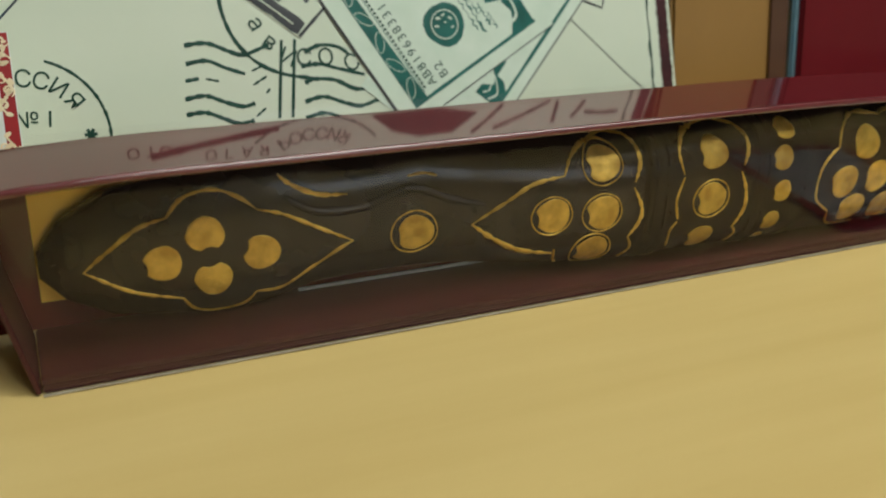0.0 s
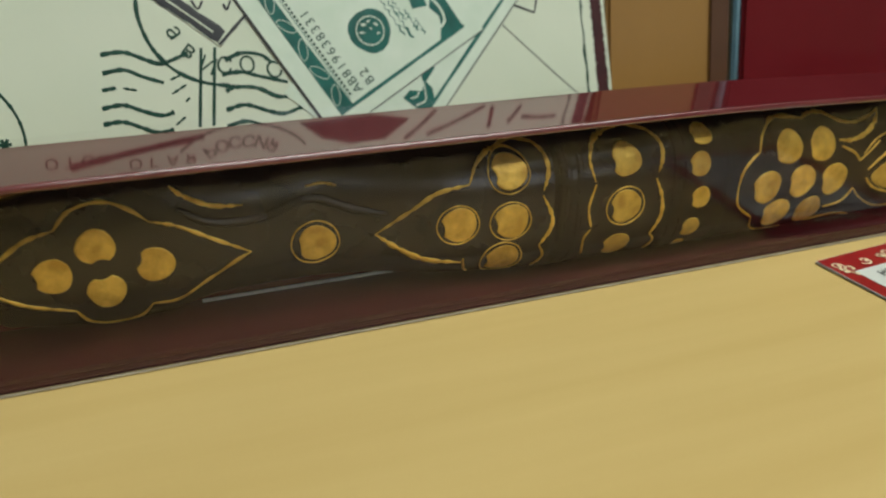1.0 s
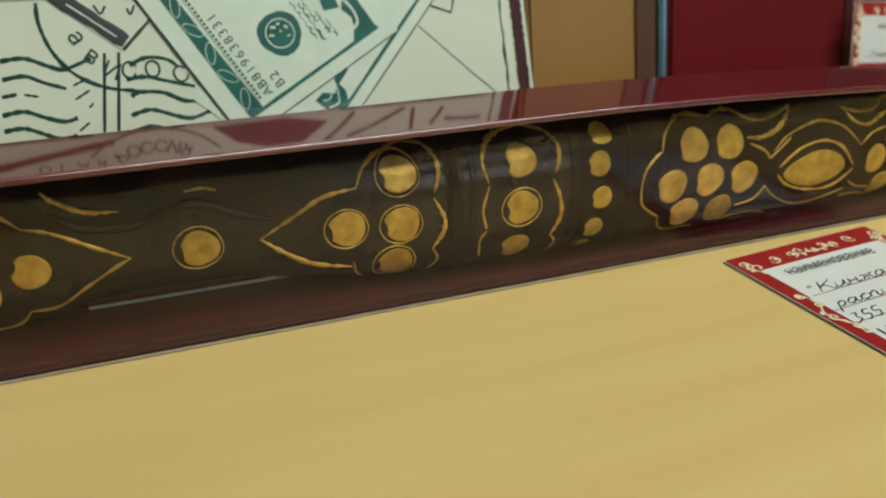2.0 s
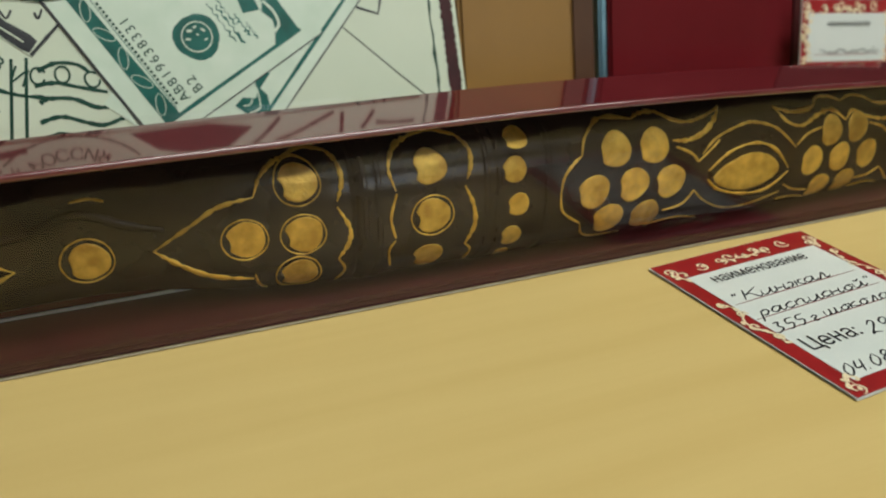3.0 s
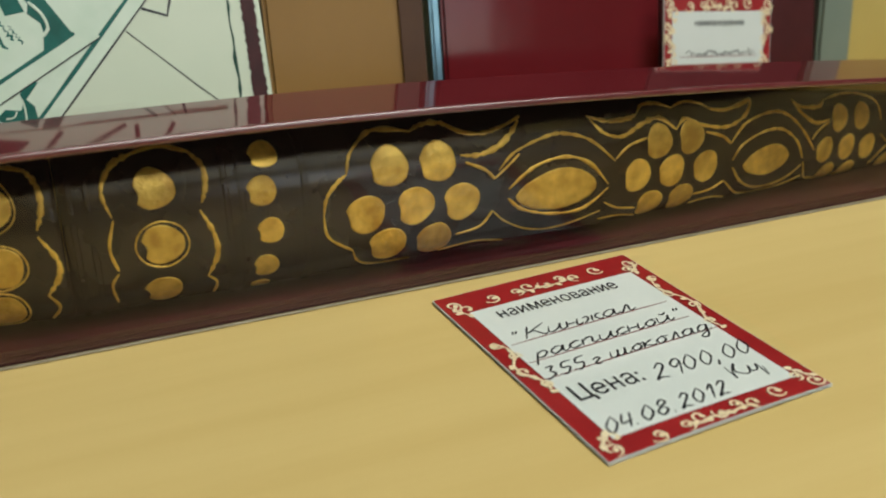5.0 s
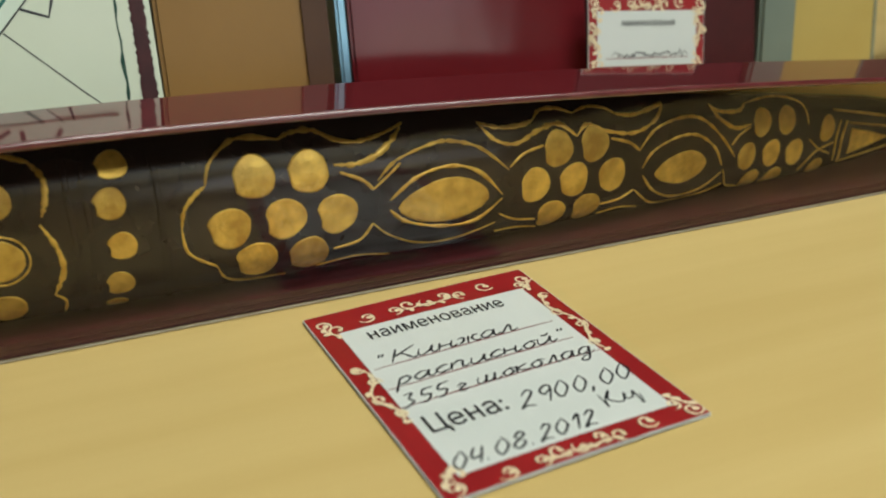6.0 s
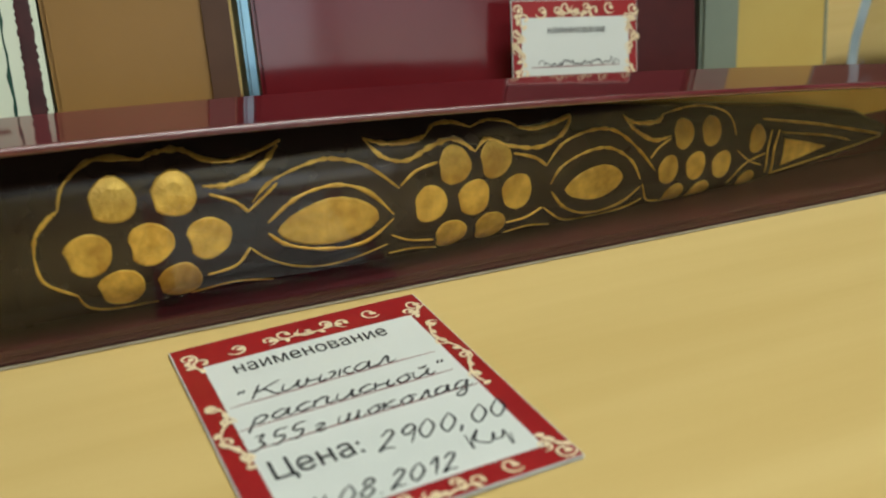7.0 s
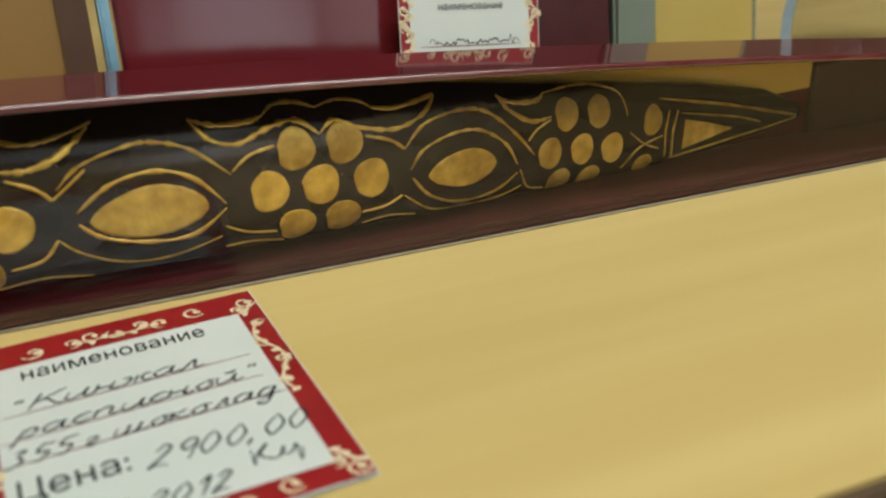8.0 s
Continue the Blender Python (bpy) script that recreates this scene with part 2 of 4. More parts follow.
# ---- room ----
solid("floor", box(-2.2, 3.2, -3.2, 1.6, -0.85, -0.80), M_FLOOR, "brown tiled shop floor", "floor")
solid("ceiling", box(-2.2, 3.2, -3.2, 1.6, 1.90, 1.95), M_CEIL, "white painted ceiling", "ceiling")
solid("wall_north", box(-2.2, 3.2, 1.5, 1.6, -0.80, 1.90), M_WALL, "beige painted wall behind the counter", "wall")
solid("wall_west", box(-2.3, -2.2, -3.2, 1.6, -0.80, 1.90), M_WALL, "beige painted side wall", "wall")
solid("wall_east", box(3.2, 3.3, -3.2, 1.6, -0.80, 1.90), M_WALL, "beige painted side wall", "wall")
bm = box(-2.2, 0.6, -3.3, -3.2, -0.80, 1.90)
box(2.1, 3.2, -3.3, -3.2, -0.80, 1.90, bm=bm)
box(0.6, 2.1, -3.3, -3.2, -0.80, 0.1, bm=bm)
box(0.6, 2.1, -3.3, -3.2, 1.4, 1.90, bm=bm)
solid("wall_south", bm, M_WALL, "beige painted wall with a window opening", "wall")
bm = box(0.6, 0.66, -3.28, -3.22, 0.1, 1.4)
for a, b, c, d in ((2.04, 2.1, 0.1, 1.4), (1.32, 1.38, 0.1, 1.4), (0.66, 2.04, 0.1, 0.16), (0.66, 2.04, 1.34, 1.4)):
    box(a, b, -3.28, -3.22, c, d, bm=bm)
solid("window_1", bm, M_WINFRAME, "white plastic window frame in the wall", "window")
lamp = thing("ceiling_lamp", pose(0.75, -1.5, 1.9), "long white ceiling lamp with a glowing diffuser", "lamp")
part("housing", box(-0.64, 0.64, -0.16, 0.16, -0.06, 0.0, 0.006), M_WINFRAME, lamp)
part("diffuser", box(-0.60, 0.60, -0.125, 0.125, -0.07, -0.061), M_LAMP, lamp, "glowing warm white diffuser")
# body and cords for the added lamp, out of view
lamp = thing("added_lamp", pose(0.72, -0.35, 1.9), "unseen long white lamp added low over the table to grade its light", "lamp")
part("housing", box(-0.48, 0.48, -0.12, 0.12, -0.70, -0.64, 0.006), M_WINFRAME, lamp)
part("diffuser", box(-0.45, 0.45, -0.1, 0.1, -0.71, -0.701), M_LAMP, lamp, "glowing warm white diffuser")
for cx in (-0.4, 0.4):
    part("cord", box(cx - 0.003, cx + 0.003, -0.003, 0.003, -0.645, 0.0), M_WINFRAME, lamp)

# ---- table ----
table = thing("display_table", pose(0.35, 0.3, -0.80), "pale maple laminate display table with a dark edge band", "table")
TM = Matrix.Translation((-0.35, -0.3, 0.80))


def table_part(name, bm, mat, label=""):
    bmesh.ops.transform(bm, matrix=TM, verts=bm.verts)
    return part(name, bm, mat, table, label)


table_part("tabletop", box(-0.75, 1.55, -0.106, 0.72, -0.028, 0.0), M_TABLE, "pale maple laminate top")
table_part("edge_band", box(-0.75, 1.55, -0.109, -0.1061, -0.028, -0.0006, 0.0005), M_EDGE, "dark edge band")
for lx in (-0.70, 1.46):
    for ly in (-0.06, 0.64):
        table_part("leg", box(lx, lx + 0.045, ly, ly + 0.045, -0.80, -0.0285, 0.003), M_EDGE)

# ---- long gift box ----
XL, XR, DEPTH = 0.1165, 0.622, 0.0256


def rim(x):
    """Height of the lid's front edge: straight, then sagging towards the far end."""
    return 0.0469 - 0.131 * max(0.0, x - 0.30) ** 1.64 - 0.25 * max(0.0, 0.14 - x) ** 1.5


gift_box = thing("gift_box", pose(0.367, 0.019, 0), "long burgundy card gift box with a clear film front", "box")
GM = Matrix.Translation((-0.367, -0.019, 0))


FALL = 0.0012


def sheet(y0, y1, low, high, n=40, x0=XL, x1=XR, fall=0.0):
    """A long strip of card whose lower and upper heights follow two functions of x."""
    bm = bmesh.new()
    rows = []
    for i in range(n + 1):
        x = x0 + (x1 - x0) * i / n
        rows.append([bm.verts.new((x, y, z)) for y, z in ((y0, low(x)), (y1, low(x) - fall), (y1, high(x) - fall), (y0, high(x)))])
    for r, s in zip(rows, rows[1:]):
        for j in range(4):
            bm.faces.new((r[j], r[(j + 1) % 4], s[(j + 1) % 4], s[j]))
    bm.faces.new(rows[0])
    bm.faces.new(rows[-1][::-1])
    return bm


def box_part(name, bm, mat, label="", smooth=False, parent=None):
    bmesh.ops.transform(bm, matrix=GM, verts=bm.verts)
    return part(name, bm, mat, parent or gift_box, label, smooth)


# floor, left end, end flap and front lip take the shade-darkened burgundy
box_part("base_panel", box(XL, XR, 0.0, DEPTH, 0.0002, 0.0018, 0.0004), M_BURG_SHADE, "burgundy card floor")
box_part("back_panel", sheet(0.0248, DEPTH, lambda x: 0.0019, lambda x: rim(x) - 0.0016 - FALL, x0=XL - 0.0095), M_BURG)
box_part("gold_lining", sheet(0.0241, 0.0245, lambda x: 0.0088 + 0.0072 * min(1.0, max(0.0, (x - 0.45) / 0.12)), lambda x: rim(x) - 0.0020 - FALL, x0=XL + 0.0022, x1=0.5745), M_GOLDLINE, "gold foil lining")
box_part("lid_panel", sheet(-0.0006, DEPTH, lambda x: rim(x) - 0.0014, lambda x: rim(x), x0=XL - 0.011, fall=FALL), M_BURG, "glossy burgundy lid")
bm = bmesh.new()
rows = []
for i in range(61):
    x = XL - 0.011 + (XR - XL + 0.011) * i / 60
    rows.append([bm.verts.new((x, -0.0009 + 0.0008 * math.cos(k * math.pi / 5), rim(x) - 0.0008 + 0.0009 * math.sin(k * math.pi / 5))) for k in range(10)])
for r, q in zip(rows, rows[1:]):
    for k in range(10):
        bm.faces.new((r[k], r[(k + 1) % 10], q[(k + 1) % 10], q[k]))
box_part("lid_lip", bm, M_LIP, "rounded folded lid edge", True)
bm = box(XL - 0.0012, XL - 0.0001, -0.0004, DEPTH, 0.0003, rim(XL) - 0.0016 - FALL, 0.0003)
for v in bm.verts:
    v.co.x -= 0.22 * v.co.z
box_part("end_panel", bm, M_BURG_SHADE, "burgundy end panel leaning outwards")
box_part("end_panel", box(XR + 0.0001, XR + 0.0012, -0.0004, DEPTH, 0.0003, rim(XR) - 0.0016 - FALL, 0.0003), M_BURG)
box_part("end_flap", box(0.5750, XR - 0.0005, 0.0225, 0.0241, 0.002, rim(XR) - 0.004, 0.0003), M_BURG_SHADE)
box_part("front_lip", box(XL, XR, 0.0004, 0.0010, 0.0019, 0.0034, 0.0002), M_BURG_SHADE, "low burgundy front lip")
box_part("film_seam", box(XL, XR, -0.0013, -0.0004, 0.0002, 0.0005, 0.0001), M_SEAM, "pale folded film edge along the foot")
bm = bmesh.new()
low = [bm.verts.new((XL + (XR - XL) * i / 40, -0.0001, 0.0004)) for i in range(41)]
high = [bm.verts.new((v.co.x - (0.0095 if v is low[0] else 0), -0.0001, rim(v.co.x) - 0.0015)) for v in low]
for i in range(40):
    bm.faces.new((low[i], low[i + 1], high[i + 1], high[i]))
film = box_part("film_window", bm, M_FILM, "clear glossy film window")
if film.data.polygons[0].normal.y > 0:
    film.data.flip_normals()
film.visible_shadow = False
bm = bmesh.new()
low = [bm.verts.new((0.120 + 0.166 * i / 20, DEPTH + 0.0006, rim(0.2) - FALL - 0.004)) for i in range(21)]
high = [bm.verts.new((v.co.x, DEPTH + 0.0012, rim(0.2) - FALL + 0.0016 + 0.0004 * math.sin(40 * v.co.x))) for v in low]
for i in range(20):
    bm.faces.new((low[i], low[i + 1], high[i + 1], high[i]))
edge = box_part("film_flap", bm, M_FILM, "clear film flap standing above the lid")
edge.visible_shadow = False
if edge.data.polygons[0].normal.y > 0:
    edge.data.flip_normals()
# highlight on the floor's back fold, built as a thin white strip
box_part("fold_highlight", sheet(0.0232, 0.0238, lambda x: 0.0019, lambda x: 0.0026, x0=0.1775, x1=0.2300, n=4), M_WINFRAME, "white strip for the highlight along the floor's back fold")

# ---- chocolate dagger ----
# x, top, bottom and front of the body along its length, in millimetres
BODY = [(119, 22, 16, 20), (124, 29, 10, 18), (134, 35.5, 5, 15.5), (155, 39.5, 2.4, 14.3), (169, 40, 3.2, 13.4), (180, 38.6, 6.4, 12.8), (192, 38.8, 7, 12.6),
        (205, 40.4, 7, 12.2), (217, 39.4, 6.4, 10.5), (235, 39.2, 4, 7.2), (260, 39.8, 2.2, 4.2), (300, 41, 2.2, 2.6), (340, 40.5, 2.2, 2.4), (400, 38.5, 2.2, 3.0),
        (450, 35, 2.2, 7), (490, 29.5, 1.9, 12), (512, 26.3, 1.9, 14.3), (533, 23.4, 3, 16.5), (556, 18.4, 5.4, 19), (570, 12.2, 7.6, 21.5)]
BACK = 0.0232
BX = [b[0] / 1000 for b in BODY]


def body_at(x, k):
    return float(np.interp(x, BX, [b[k] / 1000 for b in BODY]))


def skin(x, z):
    """Depth of the dagger's front at x, z."""
    t, b, y = (body_at(x, k) for k in (1, 2, 3))
    q = min(1.0, abs(z - (t + b) / 2) / ((t - b) / 2))
    return y + (BACK - y) * 0.75 * (1 - math.sqrt(max(0.0, 1 - q ** 3.5)))


dagger = thing("chocolate_dagger", pose(0.35, 0.02, 0.0019), "dark chocolate dagger in its sheath with gold painted ornament", "chocolate dagger")
DM = Matrix.Translation((-0.35, -0.02, -0.0019))


def on_dagger(u, v, h):
    """u, v in millimetres along and up the dagger, h out of its face."""
    x, z = u / 1000, v / 1000
    e = 0.0004
    z = min(max(z, body_at(x, 2) + 0.0003), body_at(x, 1) - 0.0003)
    n = Vector((skin(x + e, z) - skin(x - e, z), -2 * e, skin(x, z + e) - skin(x, z - e)))
    n = n.normalized() if n.length > 0 else Vector((0, -1, 0))
    return DM @ (Vector((x, skin(x, z), z)) + n * (h + 0.00005))


def dagger_body(x0, x1, n, m=44, puff=0.0):
    bm = bmesh.new()
    rows = []
    for i in range(n + 1):
        x = x0 + (x1 - x0) * i / n
        t, b, y = (body_at(x, k) for k in (1, 2, 3))
        c, hh = (t + b) / 2, (t - b) / 2 + puff
        ring = []
        for j in range(m):
            a = 2 * math.pi * j / m
            z = c + hh * math.sin(a)
            q = abs(math.sin(a))
            yy = y - puff + (BACK - y) * 0.75 * (1 - math.sqrt(max(0.0, 1 - q ** 3.5)))
            if math.cos(a) < 0:
                yy = BACK + 0.0006 - (BACK + 0.0006 - 0.75 * BACK - 0.25 * y) * q ** 2
            ring.append(bm.verts.new(DM @ Vector((x, yy, z))))
        rows.append(ring)
    for r, s in zip(rows, rows[1:]):
        for j in range(m):
            bm.faces.new((r[j], r[(j + 1) % m], s[(j + 1) % m], s[j]))
    bm.faces.new(rows[0])
    bm.faces.new(rows[-1][::-1])
    return bm


part("hilt", dagger_body(0.119, 0.2655, 90), M_CHOC, dagger, "dark chocolate hilt with a rounded pommel", True)
part("sheath", dagger_body(0.2656, 0.570, 150), M_CHOC, dagger, "dark chocolate sheath tapering to a point", True)
for gx in (0.2680, 0.2715, 0.3002, 0.3036, 0.3180):
    part("collar", dagger_body(gx - 0.0007, gx + 0.0007, 3, puff=0.00045), M_CHOC, dagger, "raised ring round the sheath", True)


def dot(x, z, r, rz=None, notch=0.22, turn=0.0):
    s = int(x * 7 + z * 13)
    slope = (skin(x / 1000, z / 1000 + 0.001) - skin(x / 1000, z / 1000 - 0.001)) / 0.002
    rz = (rz or r) / math.sqrt(1 + min(slope * slope, 2.0))
    return part("gold_dot", blob(x, z, r, rz, on_dagger, notch=notch, turn=turn, seed=s, lift=0.00015), M_GOLD, dagger)


def line(pts, w=0.75, closed=False, n=7):
    part("gold_line", stroke(spline(pts, n, closed), w, on_dagger, closed=closed, ragged=0.45, seed=len(pts)), M_GOLD, dagger, smooth=True)


def ring(x, z, r, parent):
    pts = [(x + r * math.cos(a), z + r * 0.95 * math.sin(a)) for a in (0, 0.8, 1.6, 2.4, 3.2, 4.0, 4.8, 5.6)]
    part("gold_ring", stroke(spline(pts, 7, True), 0.38, on_dagger, closed=True, ragged=0.3, seed=int(x)), M_GOLD, parent, smooth=True)


# pommel: a pointed lozenge with four dots
line([(127.9, 18.1), (132.5, 22.4), (139.4, 27.6), (145.8, 29.5)], 0.8)
line([(145.8, 29.5), (149.5, 33.4), (156, 34.8), (161.6, 32.7), (165.7, 29.4)], 0.8)
line([(165.7, 29.4), (171.3, 27.8), (179.1, 23.7), (188, 19)], 0.8)
line([(127.9, 18.1), (133, 15.1), (139.2, 11.8), (148.3, 9.2)], 0.8)
line([(148.3, 9.2), (151, 5.4), (156.3, 3.6), (162, 4.6), (165, 8.5)], 0.8)
line([(165, 8.5), (171, 8.7), (177.6, 13), (184.5, 17.3), (188, 19)], 0.8)
for x, z, turn in ((153.9, 24.7, 1.6), (144.3, 18.7, 0.0), (166.3, 18.9, -0.5), (155.3, 13.5, -1.6)):
    dot(x, z, 4.3, turn=turn)
# grip: one ringed dot and a carved wave
ring(203.4, 19.2, 5.9, dot(203.8, 19.0, 4.7, notch=0.12))
line([(170.9, 36.6), (173.5, 34.4), (179.5, 31.6), (186.6, 30.9)], 0.9)
line([(201.5, 33.6), (205.6, 34.0), (208.8, 33.2)], 0.7)
part("carved_ridge", stroke(spline([(171.8, 31.8), (179.4, 27.6), (190.5, 27.3), (202.2, 30.7), (212.9, 27.0), (221, 25.2)], 8), 2.4, on_dagger, 0.0008, ragged=0.08), M_CHOC, dagger, "carved chocolate ridge along the grip", smooth=True)
# hilt mouth: arrow with three lobes
line([(218, 19.9), (226.6, 25.5), (233.2, 29.6), (241.3, 31.1)], 0.9)
line([(241.3, 31.1), (243.3, 35), (246.4, 37.2), (250, 38.4)], 0.7)
line([(250, 38.4), (255, 39.3), (260.2, 38.8)], 0.5)
line([(260.2, 38.8), (262.1, 36.8), (262.5, 32.9), (260.9, 28.2)], 1.0)
line([(260.8, 26.8), (263.8, 21), (263.5, 17), (260.8, 12.9)], 1.0)
line([(260.8, 12.9), (262.6, 9.3), (260.8, 5.6)], 0.8)
line([(218, 19.9), (223.7, 15.6), (230.7, 11.7), (240.3, 9.7)], 1.2)
line([(240.6, 11.0), (241.8, 7.3), (244.4, 4.4)], 0.7)
for x, z in ((252.1, 33.2), (238.8, 20.8), (252.6, 20.6), (251.3, 9.6)):
    ring(x - 0.2, z, 5.5, dot(x, z, 4.7))
# scalloped band
line([(275.8, 28.8), (274.5, 34.1), (277.1, 38.1), (282.2, 39.6)], 0.8)
line([(282.2, 39.6), (288, 40.2), (293.7, 39.2)], 0.6)
line([(293.7, 39.2), (296.1, 36.7), (296, 33.1), (294.7, 29.5)], 1.0)
line([(294.1, 27.9), (296.5, 22.4), (297, 17), (294.5, 11.6)], 1.0)
line([(276, 28.1), (274.4, 21.8), (275.6, 16.3)], 0.8)
line([(275.6, 15.6), (273.9, 12.7), (274.7, 7.8)], 0.7)
line([(294.5, 11.6), (296.4, 9.3), (295.8, 5.6)], 0.7)
for x, z, r in ((285.1, 33.4, 4.5), (285.4, 21.1, 4.7), (284.6, 9.4, 4.2)):
    spot = dot(x, z, r)
    if z == 21.1:
        ring(x, z, 5.7, spot)
# column of five small dots
for x, z, r in ((309.6, 37.2, 3.5), (308.0, 30.2, 3.5), (309.3, 20.6, 3.2), (307.8, 11.7, 3.1), (306.6, 5.6, 2.6)):
    dot(x, z, r)
# large cluster of seven berries in a lobed outline with a leaf
for x, z in ((338.5, 31.4), (350.9, 30.9), (332.1, 20.7), (344.8, 21.0), (357.0, 20.2), (337.7, 11.7), (349.9, 10.9)):
    dot(x, z, 4.9, 4.9, 0.13)
line([(321.9, 21.8), (322.8, 26.3), (325.6, 29.6), (327.9, 31.1)], 0.8)
line([(327.9, 31.1), (329.5, 35.3), (334.5, 38.4), (339.7, 38.7), (345.6, 37.8)], 0.7)
line([(345.6, 37.8), (348.6, 38.5), (354, 38.4), (358.3, 36.5), (363.4, 35.6), (369.3, 36.2), (375.7, 37.5)], 0.7)
line([(357, 31.7), (362.3, 31.2), (368.2, 32.8), (374.8, 36.9)], 1.1)
line([(321.9, 21.8), (322.9, 16.2), (328.7, 11.8)], 0.8)
line([(328.7, 11.8), (330.6, 7.8), (336, 5.2), (345, 4.8)], 0.6)
line([(358.1, 29.9), (363.3, 27.4), (365.9, 24.7)], 0.9)
line([(365.9, 24.7), (369.5, 27.3), (373, 30)], 0.7)
line([(355.8, 11.2), (362.1, 12.3), (365.6, 16.2)], 0.8)
line([(365.6, 16.2), (369.6, 12.4), (377.9, 8.2), (387, 7.4), (398, 10.6)], 0.5)
line([(352, 6.4), (362, 7.6), (371, 5.4)], 0.4)
# first almond in its ring, under an outer arch
part("gold_leaf", blob(384.2, 19.0, 12.0, 5.7, on_dagger, power=1.7, seed=384, lift=0.00015), M_GOLD, dagger)
line([(370, 21.3), (377.3, 26.2), (386.1, 27.5), (393.4, 24.8), (399.5, 18.2)], 0.9)
line([(369.9, 18.8), (374.2, 15.1), (383.2, 12.3), (392.3, 12.3), (399.5, 17.1)], 0.9)
line([(367.1, 26.7), (371.9, 30.6), (381, 33), (386.8, 33), (393.8, 30.6), (401.2, 24.3)], 0.8)
# second cluster
for x, z in ((415.8, 27.1), (427.0, 26.7), (409.1, 18.8), (420.8, 18.2), (432.8, 17.5), (414.8, 9.3), (425.7, 9.2)):
    dot(x, z, 4.4, 4.7, 0.1)
line([(394.4, 35.8), (398, 31.9), (403.6, 30.3), (410.1, 32.2), (416.7, 32.9), (421.6, 29.5)], 1.0)
line([(394.4, 35.8), (399.8, 34.3), (406.3, 34), (409.7, 34.5)], 0.8)
line([(409.7, 34.5), (412.8, 35.9), (418, 35.7), (421.8, 34.4)], 0.5)
line([(421.8, 34.4), (427, 35), (432, 34.2), (434.7, 32.7)], 0.4)
line([(434.7, 32.7), (440.7, 31.9), (450.7, 33)], 0.9)
line([(421.6, 29.5), (425.5, 31.7), (431.5, 29.2), (439.6, 27.7), (446.3, 29.5), (450.7, 32.8)], 0.9)
line([(432, 27.4), (437.9, 25.4), (441.2, 22.9)], 0.9)
line([(401.5, 24.8), (405.6, 27.6), (411.3, 28.7)], 0.8)
line([(398.9, 12.9), (403.7, 10.3), (410.1, 8.9)], 0.6)
line([(398.7, 7.4), (405, 7.3), (412, 5.4)], 0.4)
line([(430.3, 9.3), (435.9, 9.6), (440.4, 11.7)], 0.7)
line([(430.9, 5.6), (437.8, 6.4), (445, 4.6)], 0.5)
# second almond
part("gold_leaf", blob(456.7, 15.2, 9.2, 4.7, on_dagger, power=1.75, seed=457, lift=0.00015), M_GOLD, dagger)
line([(442.7, 17.6), (446.2, 21.8), (453.7, 24.2), (461.4, 23.7), (468.4, 19), (471.7, 13.3)], 0.8)
line([(443.1, 15.4), (447.5, 10.1), (455.9, 6.2), (465.1, 6.7), (471.8, 11)], 0.8)
line([(441.2, 22.7), (446.7, 27.6), (456, 29.1), (463.5, 27.6), (470.9, 21.4), (476.6, 14.8)], 0.8)
line([(440.9, 11.5), (448.5, 5.6), (458, 3.6), (467, 4.2), (473.4, 7)], 0.6)
line([(472.6, 11.6), (475.6, 6), (481, 4.2)], 0.6)
# third cluster
for x, z in ((486.5, 23.1), (496.5, 22.2), (481.4, 14.0), (491.3, 13.3), (500.9, 11.9), (485.1, 5.6), (494.6, 4.8)):
    dot(x, z, 3.6, 4.2, 0.08)
line([(467.2, 30.4), (469.8, 26.9), (475.8, 23.3), (481.7, 23.4)], 0.9)
line([(467.2, 30.4), (470.4, 28.5), (477.6, 27.6), (480.7, 28.8)], 0.8)
line([(480.7, 28.8), (488.9, 28.9), (497.2, 28), (502.7, 26.2), (504.5, 23.6), (505.4, 19.7)], 0.4)
line([(474.9, 18.5), (477.4, 20.9), (481.7, 22.7)], 0.7)
# point: two dots, a cross and a double triangle
dot(513.9, 17.1, 3.1, 4.2, 0.05)
dot(512.0, 5.2, 3.2, 3.0, 0.05)
line([(504.7, 5.2), (509.7, 10.2), (517.5, 12.3)], 0.6)
line([(506.5, 15), (511.6, 11), (516.5, 8.9)], 0.5)
line([(522.4, 18.5), (521, 12.4), (521.6, 5)], 0.8)
line([(519.4, 18.9), (518.4, 13), (519, 6)], 0.5)
line([(516.2, 22.4), (540.6, 17), (568, 9.4)], 0.8)
line([(521.6, 5), (540, 6.6), (568, 8.8)], 0.7)
line([(523.4, 17.5), (543, 13.3), (553.1, 10.1)], 0.6)
part("gold_leaf", flat([(525, 15.4), (534, 13), (542.4, 10.2), (533.4, 8.6), (524.8, 7.2)], on_dagger, 0.0, 0.0002), M_GOLD, dagger)

# ---- price cards ----
def swirl(x, y, r, hand, turn):
    """A small flourish: a curl with a stem, in card millimetres."""
    pts = []
    for i in range(13):
        a = turn + hand * i * 0.5
        k = r * (0.25 + 0.75 * i / 12)
        pts.append((x + k * math.cos(a), y + k * math.sin(a)))
    return pts


